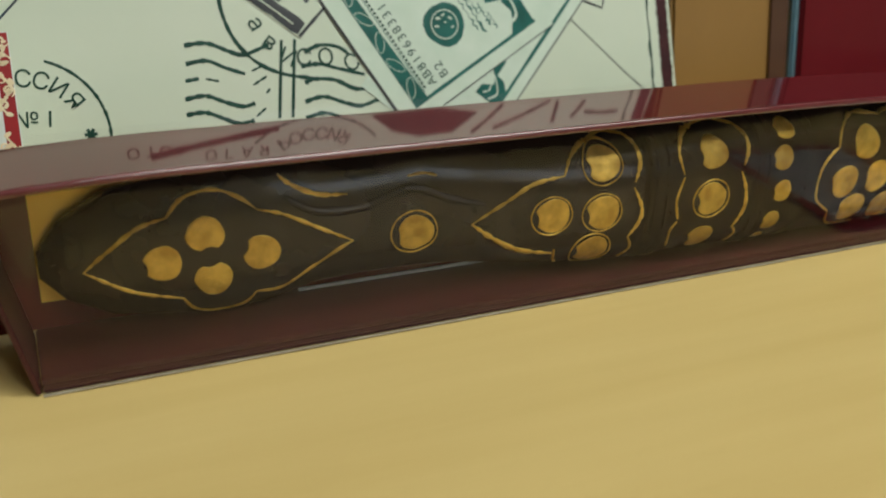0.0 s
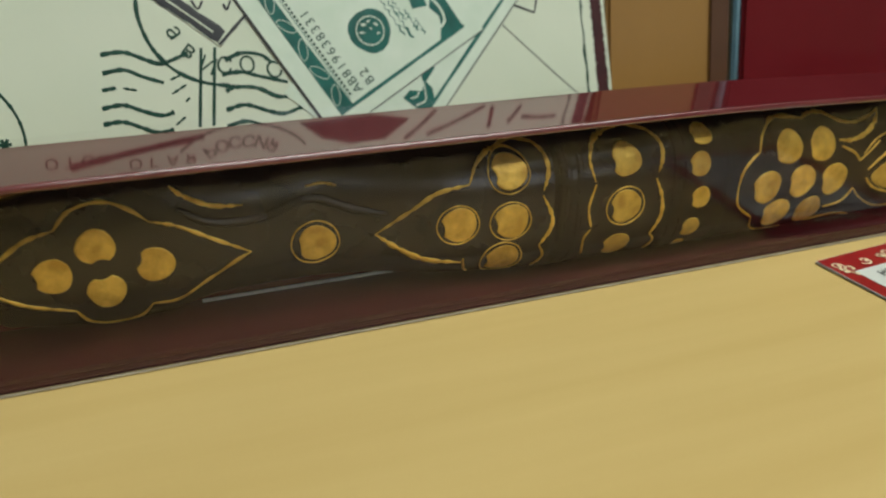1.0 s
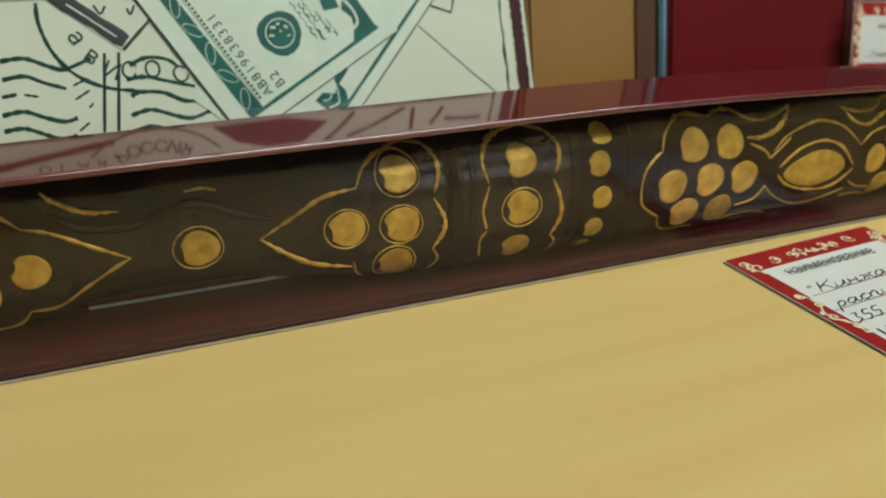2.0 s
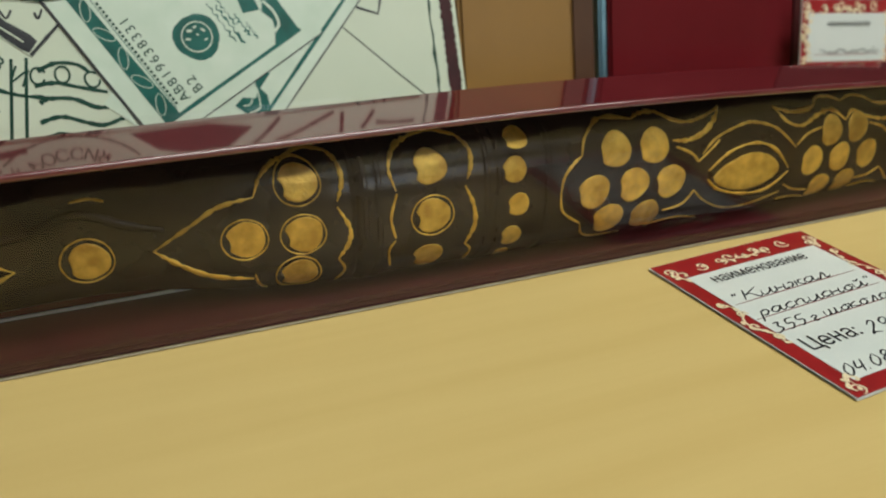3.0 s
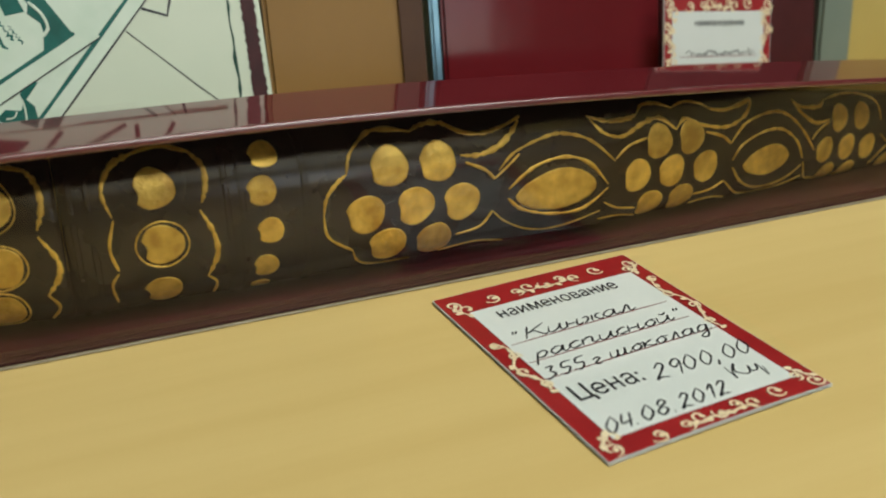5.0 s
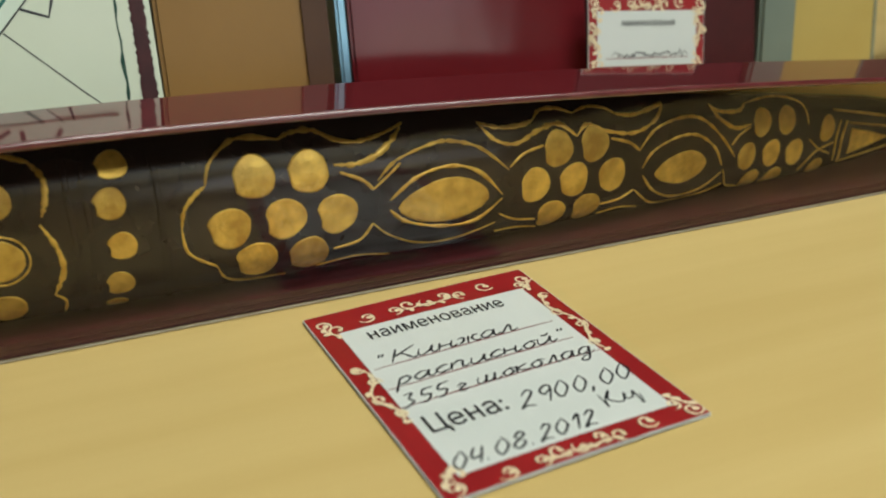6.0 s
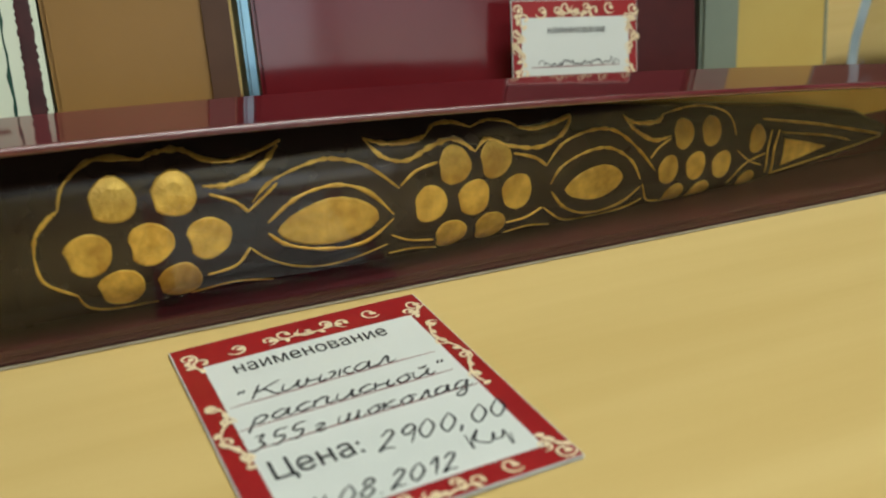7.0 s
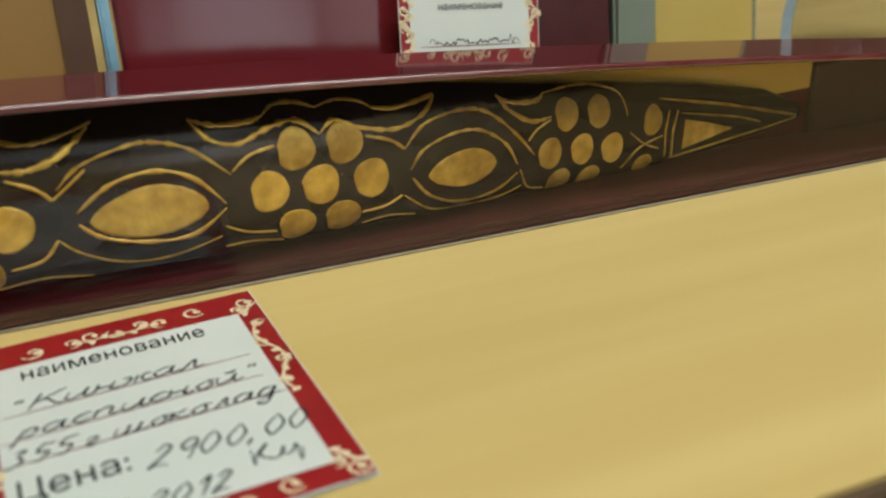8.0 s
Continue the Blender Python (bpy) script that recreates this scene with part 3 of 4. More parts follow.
# handwritten letters: advance and pen strokes, the small letters one unit high
PEN = {}
PEN["К"] = (1.15, [[(0.1, 1.7), (0, 0)], [(0.9, 1.7), (0.1, 0.8), (0.4, 0.9), (0.9, 0.05), (1.1, 0.1)]])
PEN["и"] = (0.9, [[(0, 0.9), (0, 0.2), (0.2, 0), (0.5, 0.4), (0.6, 0.95), (0.6, 0.2), (0.75, 0), (0.95, 0.25)]])
PEN["н"] = (0.85, [[(0, 0.95), (0, 0)], [(0, 0.45), (0.5, 0.5)], [(0.55, 0.95), (0.52, 0.15), (0.65, 0), (0.85, 0.2)]])
PEN["ж"] = (1.1, [[(0, 0.8), (0.25, 0.9), (0.3, 0.4), (0.1, 0)], [(0.5, 0.95), (0.5, 0)], [(0.95, 0.9), (0.75, 0.85), (0.7, 0.4), (0.95, 0), (1.1, 0.15)]])
PEN["а"] = (0.9, [[(0.55, 0.8), (0.25, 0.95), (0, 0.45), (0.2, 0), (0.5, 0.3), (0.6, 0.9), (0.6, 0.2), (0.75, 0), (0.95, 0.25)]])
PEN["л"] = (0.85, [[(0, 0.05), (0.15, 0.1), (0.4, 0.95), (0.5, 0.9), (0.55, 0.15), (0.7, 0), (0.9, 0.25)]])
PEN["р"] = (0.75, [[(0.1, 0.9), (0, -0.9)], [(0.05, 0.5), (0.3, 0.95), (0.55, 0.6), (0.4, 0.05), (0.1, 0.1)]])
PEN["с"] = (0.65, [[(0.5, 0.8), (0.3, 0.95), (0, 0.5), (0.2, 0), (0.6, 0.25)]])
PEN["п"] = (0.85, [[(0, 0.9), (0, 0)], [(0, 0.5), (0.25, 0.95), (0.5, 0.8), (0.5, 0.15), (0.65, 0), (0.85, 0.2)]])
PEN["о"] = (0.75, [[(0.3, 0.95), (0.02, 0.5), (0.25, 0), (0.55, 0.45), (0.35, 0.95), (0.72, 0.8)]])
PEN["й"] = (0.9, [[(0, 0.9), (0, 0.2), (0.2, 0), (0.5, 0.4), (0.6, 0.95), (0.6, 0.2), (0.75, 0), (0.95, 0.25)], [(0.15, 1.4), (0.35, 1.2), (0.55, 1.45)]])
PEN["ш"] = (1.2, [[(0, 0.9), (0, 0.15), (0.2, 0), (0.4, 0.3), (0.42, 0.95), (0.42, 0.15), (0.6, 0), (0.8, 0.3), (0.84, 0.95), (0.84, 0.15), (1, 0), (1.2, 0.25)]])
PEN["к"] = (0.75, [[(0, 0.95), (0, 0)], [(0.5, 0.95), (0.05, 0.5), (0.5, 0.05), (0.75, 0.2)]])
PEN["д"] = (0.9, [[(0.55, 0.8), (0.25, 0.95), (0, 0.45), (0.2, 0), (0.5, 0.3), (0.6, 0.9), (0.5, -0.7), (0.2, -0.9), (0.15, -0.5), (0.85, 0.2)]])
PEN["г"] = (0.6, [[(0, 0.7), (0.2, 0.95), (0.35, 0.75), (0.1, 0.2), (0.3, 0), (0.5, 0.2)]])
PEN['"'] = (0.5, [[(0.1, 1.6), (0.05, 1.2)], [(0.3, 1.6), (0.25, 1.2)]])
PEN[" "] = (0.6, [])
PEN["0"] = (0.8, [[(0.3, 1.3), (0.02, 0.6), (0.3, 0), (0.6, 0.6), (0.32, 1.3)]])
PEN["1"] = (0.55, [[(0, 0.9), (0.3, 1.3), (0.25, 0)]])
PEN["2"] = (0.8, [[(0.05, 1), (0.3, 1.3), (0.5, 1), (0.05, 0.05), (0.25, 0.15), (0.65, 0)]])
PEN["3"] = (0.75, [[(0.05, 1.2), (0.4, 1.25), (0.3, 0.75), (0.55, 0.35), (0.2, 0), (0, 0.15)]])
PEN["4"] = (0.75, [[(0.1, 1.3), (0, 0.55), (0.55, 0.6)], [(0.5, 1.2), (0.42, 0)]])
PEN["5"] = (0.75, [[(0.55, 1.3), (0.15, 1.25), (0.1, 0.75), (0.5, 0.6), (0.35, 0.02), (0, 0.1)]])
PEN["8"] = (0.8, [[(0.3, 0.7), (0.08, 1.0), (0.3, 1.3), (0.52, 1.0), (0.3, 0.7), (0.02, 0.34), (0.3, 0.0), (0.58, 0.34), (0.3, 0.7)]])
PEN["9"] = (0.75, [[(0.55, 1), (0.25, 0.65), (0.05, 1), (0.3, 1.3), (0.55, 1), (0.45, 0)]])
PEN["."] = (0.4, [[(0, 0.06), (0.08, 0)]])
PEN[","] = (0.45, [[(0.08, 0.1), (0, -0.35)]])


def handwriting(text, size, place, at, span, lean=0.5, width=0.5, seed=1):
    """A handwritten word as one inked line group; v runs down the card."""
    bm = bmesh.new()
    rnd = random.Random(seed)
    x = 0.0
    stretch = span / (size * sum(PEN[ch][0] for ch in text))
    for ch in text:
        step, strokes = PEN[ch]
        lift = rnd.uniform(-0.05, 0.05)
        for pts in strokes:
            line2 = [(at[0] + ((x + px) * stretch + lean * py) * size, at[1] - (py + lift + rnd.uniform(-0.03, 0.03)) * size) for px, py in pts]
            stroke(spline(line2, 5), width, place, 0.00003, ragged=0.2, bm=bm, seed=seed)
        x += step * rnd.uniform(0.96, 1.06)
    return bm


def price_card(m, label, W, H, panel, body):
    """A printed card W by H millimetres; panel: left, top, right and bottom of its white field."""
    card = thing("price_card", m, label, "price card", "price cards")

    def on_card(u, v, h):
        """u right and v down from the upper left corner; a lying sheet arches a little."""
        arch = 0.0004 * (1 - ((u - W / 2) / (W / 2)) ** 2) * (0.4 + 0.6 * v / H) if body else 0.0
        return Vector((u / 1000, -v / 1000, h + arch + 0.0006))
    nx, ny = 12, 6

    def patch(name, u0, v0, u1, v1, mat, layers, text=""):
        b2 = bmesh.new()
        for h in layers:
            g = [[b2.verts.new(on_card(u0 + (u1 - u0) * i / nx, v0 + (v1 - v0) * j / ny, h)) for i in range(nx + 1)] for j in range(ny + 1)]
            for j in range(ny):
                for i in range(nx):
                    b2.faces.new((g[j][i], g[j][i + 1], g[j + 1][i + 1], g[j + 1][i]))
        part(name, b2, mat, card, text, True)
    patch("paper_sheet", 0, 0, W, H, M_WHITE, (0.0, -0.0005), "white card")
    patch("red_border", 0.25, 0.25, W - 0.25, H - 0.25, M_RED, (0.00012,), "red printed border")
    patch("white_panel", *panel, M_WHITE, (0.00024,), "white writing panel")
    up = lambda u, v, h: on_card(u, v, h + 0.0003)
    rnd = random.Random(int(W * H))

    def curl(x, y, r, hand, turn, w=0.55):
        part("flourish", stroke(spline(swirl(x, y, r, hand, turn), 3), w, up, 0.00003, ragged=0.35, seed=int(x * 3 + y)), M_CREAM, card)
        part("flourish_leaf", blob(x + 0.3 * r, y + 0.1 * r, 0.36 * r, 0.26 * r, up, 0.00003, turn=turn, seed=int(x + y)), M_CREAM, card)

    def vine(pts, w=0.6):
        part("flourish", stroke(spline(pts, 6), w, up, 0.00003, ragged=0.5, seed=int(pts[0][1])), M_CREAM, card)
        for i, (x, y) in enumerate(pts):
            part("flourish_leaf", blob(x + rnd.uniform(-0.9, 0.9), y + rnd.uniform(-0.6, 0.6), 1.0, 0.6, up, 0.00003, turn=rnd.uniform(0, 3), seed=i, n=10), M_CREAM, card)
    u0, v0, u1, v1 = panel
    for y, far in ((v0 * 0.55, 1), (H - (H - v1) * 0.5, -1)):
        r = min(2.4, 0.42 * (v0 if far > 0 else H - v1))
        for k, (dx, hand, turn) in enumerate(((-0.27, 1, 3.0), (0.27, -1, 0.4), (-0.15, 1, 2.0), (-0.08, -1, 0.8), (0.0, 1, 4.4), (0.08, 1, 2.4), (0.15, -1, 1.2))):
            curl(W * (0.5 + dx), y + 0.25 * r * (-1) ** k, r * (1.0 if k < 2 else 0.85), hand, turn)
        vine([(W * (0.38 + 0.04 * k), y + 0.5 * r + 0.3 * math.sin(2.1 * k)) for k in range(7)], 0.5)
        for x, hand in ((u0 * 0.55, 1), (W - (W - u1) * 0.5, -1)):
            curl(x, y, r, hand, 1.0 + hand)
            curl(x + hand * 2.6, y + far * 2.8, r * 0.8, -hand, 2.2)
            vine([(x - hand * 0.8, y + far * 1.5), (x + hand * 0.6, y + far * 3.6), (x + hand * 1.8, y + far * 5.4)], 0.7)
    for x, hand, top, bottom in ((u0 * 0.62, 1, 0.36, 0.66), (W - (W - u1) * 0.62, -1, 0.22, 0.60)):
        ys = [H * (top + (bottom - top) * k / 7) for k in range(8)]
        vine([(x + hand * 1.5 * math.sin(1.3 * k), y) for k, y in enumerate(ys)], 0.7)
        for k, y in enumerate(ys[::2]):
            curl(x + hand * (0.9 if k % 2 else -0.5), y, 1.7, hand if k % 2 else -hand, 0.7 * k)
    down = lambda a, b, h: up(a, -b, h)
    if body:
        part("heading", lettering("наименование", 5.9, down, (9.9, -15.6), span=33.4, bold=0.04), M_INK, card, "printed heading")
        for v, a, b in ((26.9, 5.8, 49.3), (35.0, 5.2, 49.2), (41.9, 3.9, 51.4)):
            part("rule", stroke([(a + (b - a) * i / 8, v - 0.4 * i / 8) for i in range(9)], 0.36, up, 0.00003, ragged=0.05), M_REDLINE, card)
        for text, u, v, size, span in (("\"", 6.6, 26.2, 2.6, 2.0), ("Кинжал", 10.2, 26.3, 2.7, 30.0), ("расписной", 7.6, 34.3, 2.5, 37.0), ("\"", 45.8, 34.0, 2.5, 2.2), ("355", 4.9, 42.0, 3.2, 11.0), ("г", 17.0, 42.0, 2.4, 3.0),
                                       ("шоколад", 21.9, 41.6, 2.5, 28.0), ("2900,00", 24.9, 53.0, 4.0, 26.6), ("04.08.2012", 4.8, 63.4, 3.4, 30.6)):
            part("writing", handwriting(text, size, up, (u, v), span, seed=len(text)), M_INK, card, "handwritten line")
        part("printed_word", lettering("Цена:", 7.6, down, (6.1, -51.9), span=16.4, bold=0.03), M_INK, card, "printed word")
        part("signature", stroke(spline([(40.6, 55.6), (40.2, 60.0), (41.0, 57.6), (43.4, 55.2), (41.6, 57.8), (43.6, 59.6), (45.2, 58.2), (45.6, 57.2), (44.8, 58.8), (46.4, 59.2), (47.6, 57.4), (47.2, 61.8), (48.4, 58.6)], 6), 0.42, up, 0.00003), M_INK, card)
    else:
        part("heading", lettering("наименование", 3.2, down, (W * 0.27, -v0 - 4.9), span=W * 0.46, bold=0.03), M_INK, card, "printed heading")
        pen, x = [], W * 0.2
        while x < W * 0.86:
            pen.append((x, v1 - 3.6 + rnd.uniform(-1.0, 0.7) * (1.8 if rnd.random() < 0.15 else 1.0)))
            x += rnd.uniform(0.35, 1.0)
        part("writing", stroke(spline(pen, 4), 0.36, up, 0.00003, ragged=0.4), M_INK, card, "illegible handwritten line")
        part("rule", stroke([(W * (0.14 + 0.09 * i), v1 - 2.6) for i in range(9)], 0.3, up, 0.00003, ragged=0.05), M_REDLINE, card)
    return card


price_card(pose(0.3441, -0.0092, 0.0002, 0, 0, 4.3), "white price card with a red border lying on the table", 56.7, 70.1, (4.9, 9.6, 51.6, 64.8), True)

# ---- printed box with stamps and banknotes ----
LEAN_ENV = math.radians(23)
EU = Vector((1, -0.04, 0)).normalized()
EV = Vector((0.04 * math.sin(LEAN_ENV), math.sin(LEAN_ENV), math.cos(LEAN_ENV)))
EV = (EV - EU * EV.dot(EU)).normalized()
EN = EU.cross(EV)
EP = Vector((0.245, 0.0854, 0.030)) - EV * 0.0326
env = thing("printed_gift_box", Matrix(((EU.x, EV.x, EN.x, EP.x), (EU.y, EV.y, EN.y, EP.y), (EU.z, EV.z, EN.z, EP.z), (0, 0, 0, 1))),
            "pale printed gift box with postmarks and banknotes, leaning back", "box")


def on_env(u, v, h):
    return Vector((u / 1000, v / 1000 + 0.0326, h + 0.0001))


part("body", box(-0.20, 0.0856, 0.0, 0.150, -0.035, 0.0, 0.0006), M_ENV, env, "pale greenish white board")
part("edge_stripe", stroke([(82.0 + 0.1 * math.sin(2.3 * i), -31 + 0.9 * i) for i in range(160)], 4.3, on_env, 0.00005, ragged=0.13, taper=False), M_MAROON, env, "worn maroon edge stripe")
part("edge_line", stroke([(76.2 + 0.2 * math.sin(i * 1.7), -31 + 3 * i) for i in range(48)], 0.9, on_env, 0.00005, ragged=0.6, taper=False), M_DKGREEN, env, "thin worn green line")


def ink(name, pts, w, mat=M_DKGREEN, smooth_line=True, n=6, ragged=0.2, h=0.0, parent=None):
    part(name, stroke(spline(pts, n) if smooth_line else pts, w, lambda a, b, c: on_env(a, b, c + h), 0.00005, ragged=ragged, taper=False), mat, parent or env)


def arc(cx, cy, r, a0, a1, k=28):
    return [(cx + r * math.cos(radians(a0 + (a1 - a0) * i / k)), cy + r * math.sin(radians(a0 + (a1 - a0) * i / k))) for i in range(k + 1)]


def glyph(ch, size, u, v, turn, mat=M_DKGREEN, h=0.0, parent=None, bold=0.16):
    """One printed letter centred at u, v."""
    c, k = math.cos(radians(turn)), math.sin(radians(turn))
    place = lambda a, b, e: on_env(u + a * c - b * k, v + a * k + b * c, e + h)
    part("letter", lettering(ch, size, place, (0, -0.34 * size), align="CENTER", bold=bold), mat, parent or env)


# round postmark at the side, with the country's name
ink("postmark_ring", arc(-124, -4.5, 21.7, -4, 72), 0.8, smooth_line=False, ragged=0.4)
for ch, a in (("Р", 120), ("О", 103), ("С", 87), ("С", 71), ("И", 54), ("Я", 35)):
    glyph(ch, 6.6, -124 + 16.2 * math.cos(radians(a)), -4.5 + 16.2 * math.sin(radians(a)), a - 90)
glyph("№", 6.0, -123.4, 0.4, -4)
glyph("1", 6.4, -117.6, 0.4, -6)
for k in range(3):
    ink("star", [(-107.6 - 1.7 * math.cos(k * 1.047), -4.6 - 1.7 * math.sin(k * 1.047)), (-107.6 + 1.7 * math.cos(k * 1.047), -4.6 + 1.7 * math.sin(k * 1.047))], 0.8, smooth_line=False)
# second postmark with wavy cancellation lines
ink("postmark_ring", [(-68.1, 34.4), (-68.1, 28.7), (-66, 21.3), (-62.1, 15.3), (-57.1, 11.3), (-51, 8.7), (-42.9, 7.2)], 1.1, ragged=0.35)
for ch, u, v, turn in (("а", -58.2, 24.1, -62), ("в", -54.8, 18.6, -42), ("И", -50, 13.8, -24), ("С", -45.2, 13.5, -6), ("О", -38.5, 13.3, 4), ("С", -30.6, 11.2, 24)):
    glyph(ch, 7.0, u, v, turn, bold=0.2)
for pts in ([(-79.7, 18.6), (-73.3, 19), (-67.4, 16.5), (-62.9, 15.2), (-55.4, 17.8)], [(-79.8, 13.3), (-73.9, 14), (-68.8, 11.7), (-63.2, 9.6)], [(-80.5, 8.5), (-76.6, 9)],
            [(-81.1, 3.3), (-75.3, 4), (-70.1, 1.9), (-64.9, 0.2), (-61.3, 0.9)], [(-81.3, -1.2), (-75.9, -0.8), (-70.8, -2.9), (-66.8, -4.6), (-62, -4.2)],
            [(-44.9, 15), (-40, 16.9), (-34.3, 16.1), (-31.2, 13.7)], [(-46.3, 10.9), (-40.8, 11.3), (-35.1, 9.7), (-26.9, 7.4)],
            [(-45.6, 5.8), (-43, 6.9), (-36.4, 6.3), (-30, 3.2), (-23.6, 3.6)], [(-46.3, 0.3), (-40.4, 1.5), (-33.9, -0.8), (-29, -2), (-23.2, -0.3)], [(-46.6, -4.6), (-40.6, -3.4), (-34, -5.4), (-24, -5.6)]):
    ink("wave_line", pts, 1.2, ragged=0.3)
for pts in ([(-61.2, 10.3), (-57.8, 11.7)], [(-74.6, 8.8), (-70.9, 7.9)], [(-61.2, 6.2), (-56.9, 8.6)], [(-57.6, 3.6), (-56.4, 4.8)], [(-61.3, -3), (-58.2, -0.7)]):
    ink("wave_dash", pts, 0.75, ragged=0.6)
for u in (-51.4, -47.4):
    ink("post_bar", [(u - 0.135 * (19 - v), v) for v in (19, 13, 7, 1, -4)], 0.8, smooth_line=False, ragged=0.3)
# photograph with a dark ragged border
photo = part("photo", flat([(-66, 36), (-46.2, 19.4), (-33, 32), (-33, 60), (-66, 60)], on_env, 0.0001), M_ENV, env, "pale photograph")
part("photo_border", stroke([(-64.6 + 1.85 * i, 35.4 - 1.49 * i) for i in range(11)], 4.6, lambda a, b, c: on_env(a + 1.1, b + 1.4, c + 0.00025), 0.00005, ragged=0.16, taper=False), M_INK, photo, "dark ragged photograph border")
ink("photo_streak", [(-60, 33.6), (-53, 28), (-47.4, 23.4)], 0.5, M_ENV, h=0.0004, parent=photo)
ink("photo_edge", [(-46.0, 19.6), (-40, 25.4), (-33, 32), (-26, 39)], 0.9, M_INK, h=0.0003, parent=photo)
ink("photo_mark", [(-52.6, 33), (-51, 30.4), (-49.4, 32.6)], 0.7, M_INK, h=0.0003, parent=photo)
ink("photo_mark", [(-43.4, 31.6), (-42.6, 29.8), (-41.2, 32.4)], 0.7, M_INK, h=0.0003, parent=photo)


def note(o, a, b):
    """Maps banknote millimetres (along its lower edge, along its side) to the printed face."""
    return lambda s, t: (o[0] + a[0] * s + b[0] * t, o[1] + a[1] * s + b[1] * t)


def raised(h):
    return lambda a, b, c: on_env(a, b, c + h)


# rear banknote
n2 = note((21.3, -0.1), (0.662, 0.749), (-0.749, 0.662))
note_b = part("banknote", flat([n2(-30, -4.2), n2(60, -4.2), n2(60, 40), n2(-30, 40)], on_env, 0.00012), M_NOTE, env, "printed green banknote")
ink("note_line", [n2(-22 + 9 * i, 0) for i in range(10)], 1.3, M_TEAL, False, ragged=0.25, h=0.0002, parent=note_b)
ink("note_line", [n2(-30 + 10 * i, -4.2) for i in range(10)], 0.5, M_INK, False, h=0.0002, parent=note_b)
part("note_ornament", flat([n2(-8, 0.6), n2(-1.6, 0.6), n2(0.6, 3), n2(1.0, 6.4), n2(-2.4, 5.2), n2(-4.6, 8.6), n2(-8, 9)], on_env, 0.0003), M_TEAL, note_b)
ink("note_curve", [n2(-7.4, 4.2), n2(-4.4, 2.6), n2(-2.4, 3.8), n2(-0.2, 6.0)], 0.5, M_NOTE, h=0.0005, parent=note_b)
ink("note_curve", [n2(-6.6, 7.0), n2(-5.0, 5.6), n2(-3.2, 6.0)], 0.45, M_NOTE, h=0.0005, parent=note_b)
part("note_ornament", flat([n2(3.4 + 3.1 * math.cos(k * 0.4), 6.0 + 2.6 * math.sin(k * 0.4)) for k in range(9)], on_env, 0.0003), M_TEAL, note_b)
# front banknote
E1, E2 = (0.868, 0.497), (-0.510, 0.860)
n1 = note((-11.7, -3.7), E1, E2)
note_a = part("banknote", flat([n1(-5.8, -4.8), n1(56, -4.8), n1(56, 62), n1(-5.8, 62)], on_env, 0.0004), M_NOTE, env, "printed green banknote")
ink("note_edge", [n1(-5.8, 62 - 6.6 * i) for i in range(11)], 0.8, M_INK, False, ragged=0.3, h=0.0005, parent=note_a)
ink("note_edge", [n1(8 + 4.8 * i, -4.8) for i in range(11)], 0.35, M_INK, False, h=0.0005, parent=note_a)
ink("note_line", [n1(2 + 4.9 * i, 0.0) for i in range(11)], 1.15, M_TEAL, False, ragged=0.2, h=0.0005, parent=note_a)
part("note_band", flat([n1(0, -0.6), n1(5.2, -0.6), n1(4.4, 20), n1(3.6, 60), n1(0, 60)], on_env, 0.0005), M_TEAL, note_a, "teal ornamental band")
for k in range(6):
    q = n1(2.3, 5.6 + 8.4 * k)
    tilt = math.atan2(E2[1], E2[0]) + (0.5 if k % 2 else -0.5)
    loop = [(q[0] + 3.3 * math.cos(e) * math.cos(tilt) - 1.35 * math.sin(e) * math.sin(tilt), q[1] + 3.3 * math.cos(e) * math.sin(tilt) + 1.35 * math.sin(e) * math.cos(tilt)) for e in (j * math.pi / 10 for j in range(20))]
    part("band_loop", stroke(loop, 0.22, raised(0.0007), 0.00004, closed=True), M_NOTE, note_a)
for k in range(26):
    ink("note_dash", [n1(6.2, 3 + 1.42 * k), n1(6.3, 3.9 + 1.42 * k)], 0.55, M_DKGREEN, False, ragged=0.5, h=0.0005, parent=note_a)
ink("note_line", [n1(5.4, 2 + 5 * i) for i in range(10)], 0.22, M_TEAL, False, h=0.0006, parent=note_a)
TURN_NOTE = math.degrees(math.atan2(E2[1], E2[0]))
for k, ch in enumerate("AB81963833I"):
    glyph(ch, 4.3, *n1(9.2, 3.6 + 2.72 * k), TURN_NOTE, M_DKGREEN, 0.0005, note_a, 0.07)
for k, ch in enumerate("B2"):
    glyph(ch, 4.3, *n1(14.0, 3.4 + 2.9 * k), TURN_NOTE, M_DKGREEN, 0.0005, note_a, 0.07)
seal = n1(23.6, 15.6)
part("seal", blob(*seal, 6.9, 6.9, raised(0.0005), 0.00005, n=36), M_TEAL, note_a, "round teal seal")
part("seal_ring", stroke(arc(*seal, 4.5, 0, 360, 28)[:-1], 0.4, raised(0.0007), 0.00004, closed=True), M_NOTE, note_a)
for k, (du, dv, ru, rv) in enumerate(((-2.1, 1.9, 1.0, 0.45), (-0.4, 2.9, 0.7, 0.35), (2.0, 1.9, 0.4, 0.8), (-2.7, -0.6, 0.35, 0.9), (2.6, -0.9, 0.3, 0.6), (0.3, 0.6, 0.5, 0.25))):
    part("seal_fleck", blob(seal[0] + du, seal[1] + dv, ru, rv, raised(0.0007), 0.00005, turn=0.5 * k, seed=k, n=12, notch=0.4), M_NOTE, note_a)
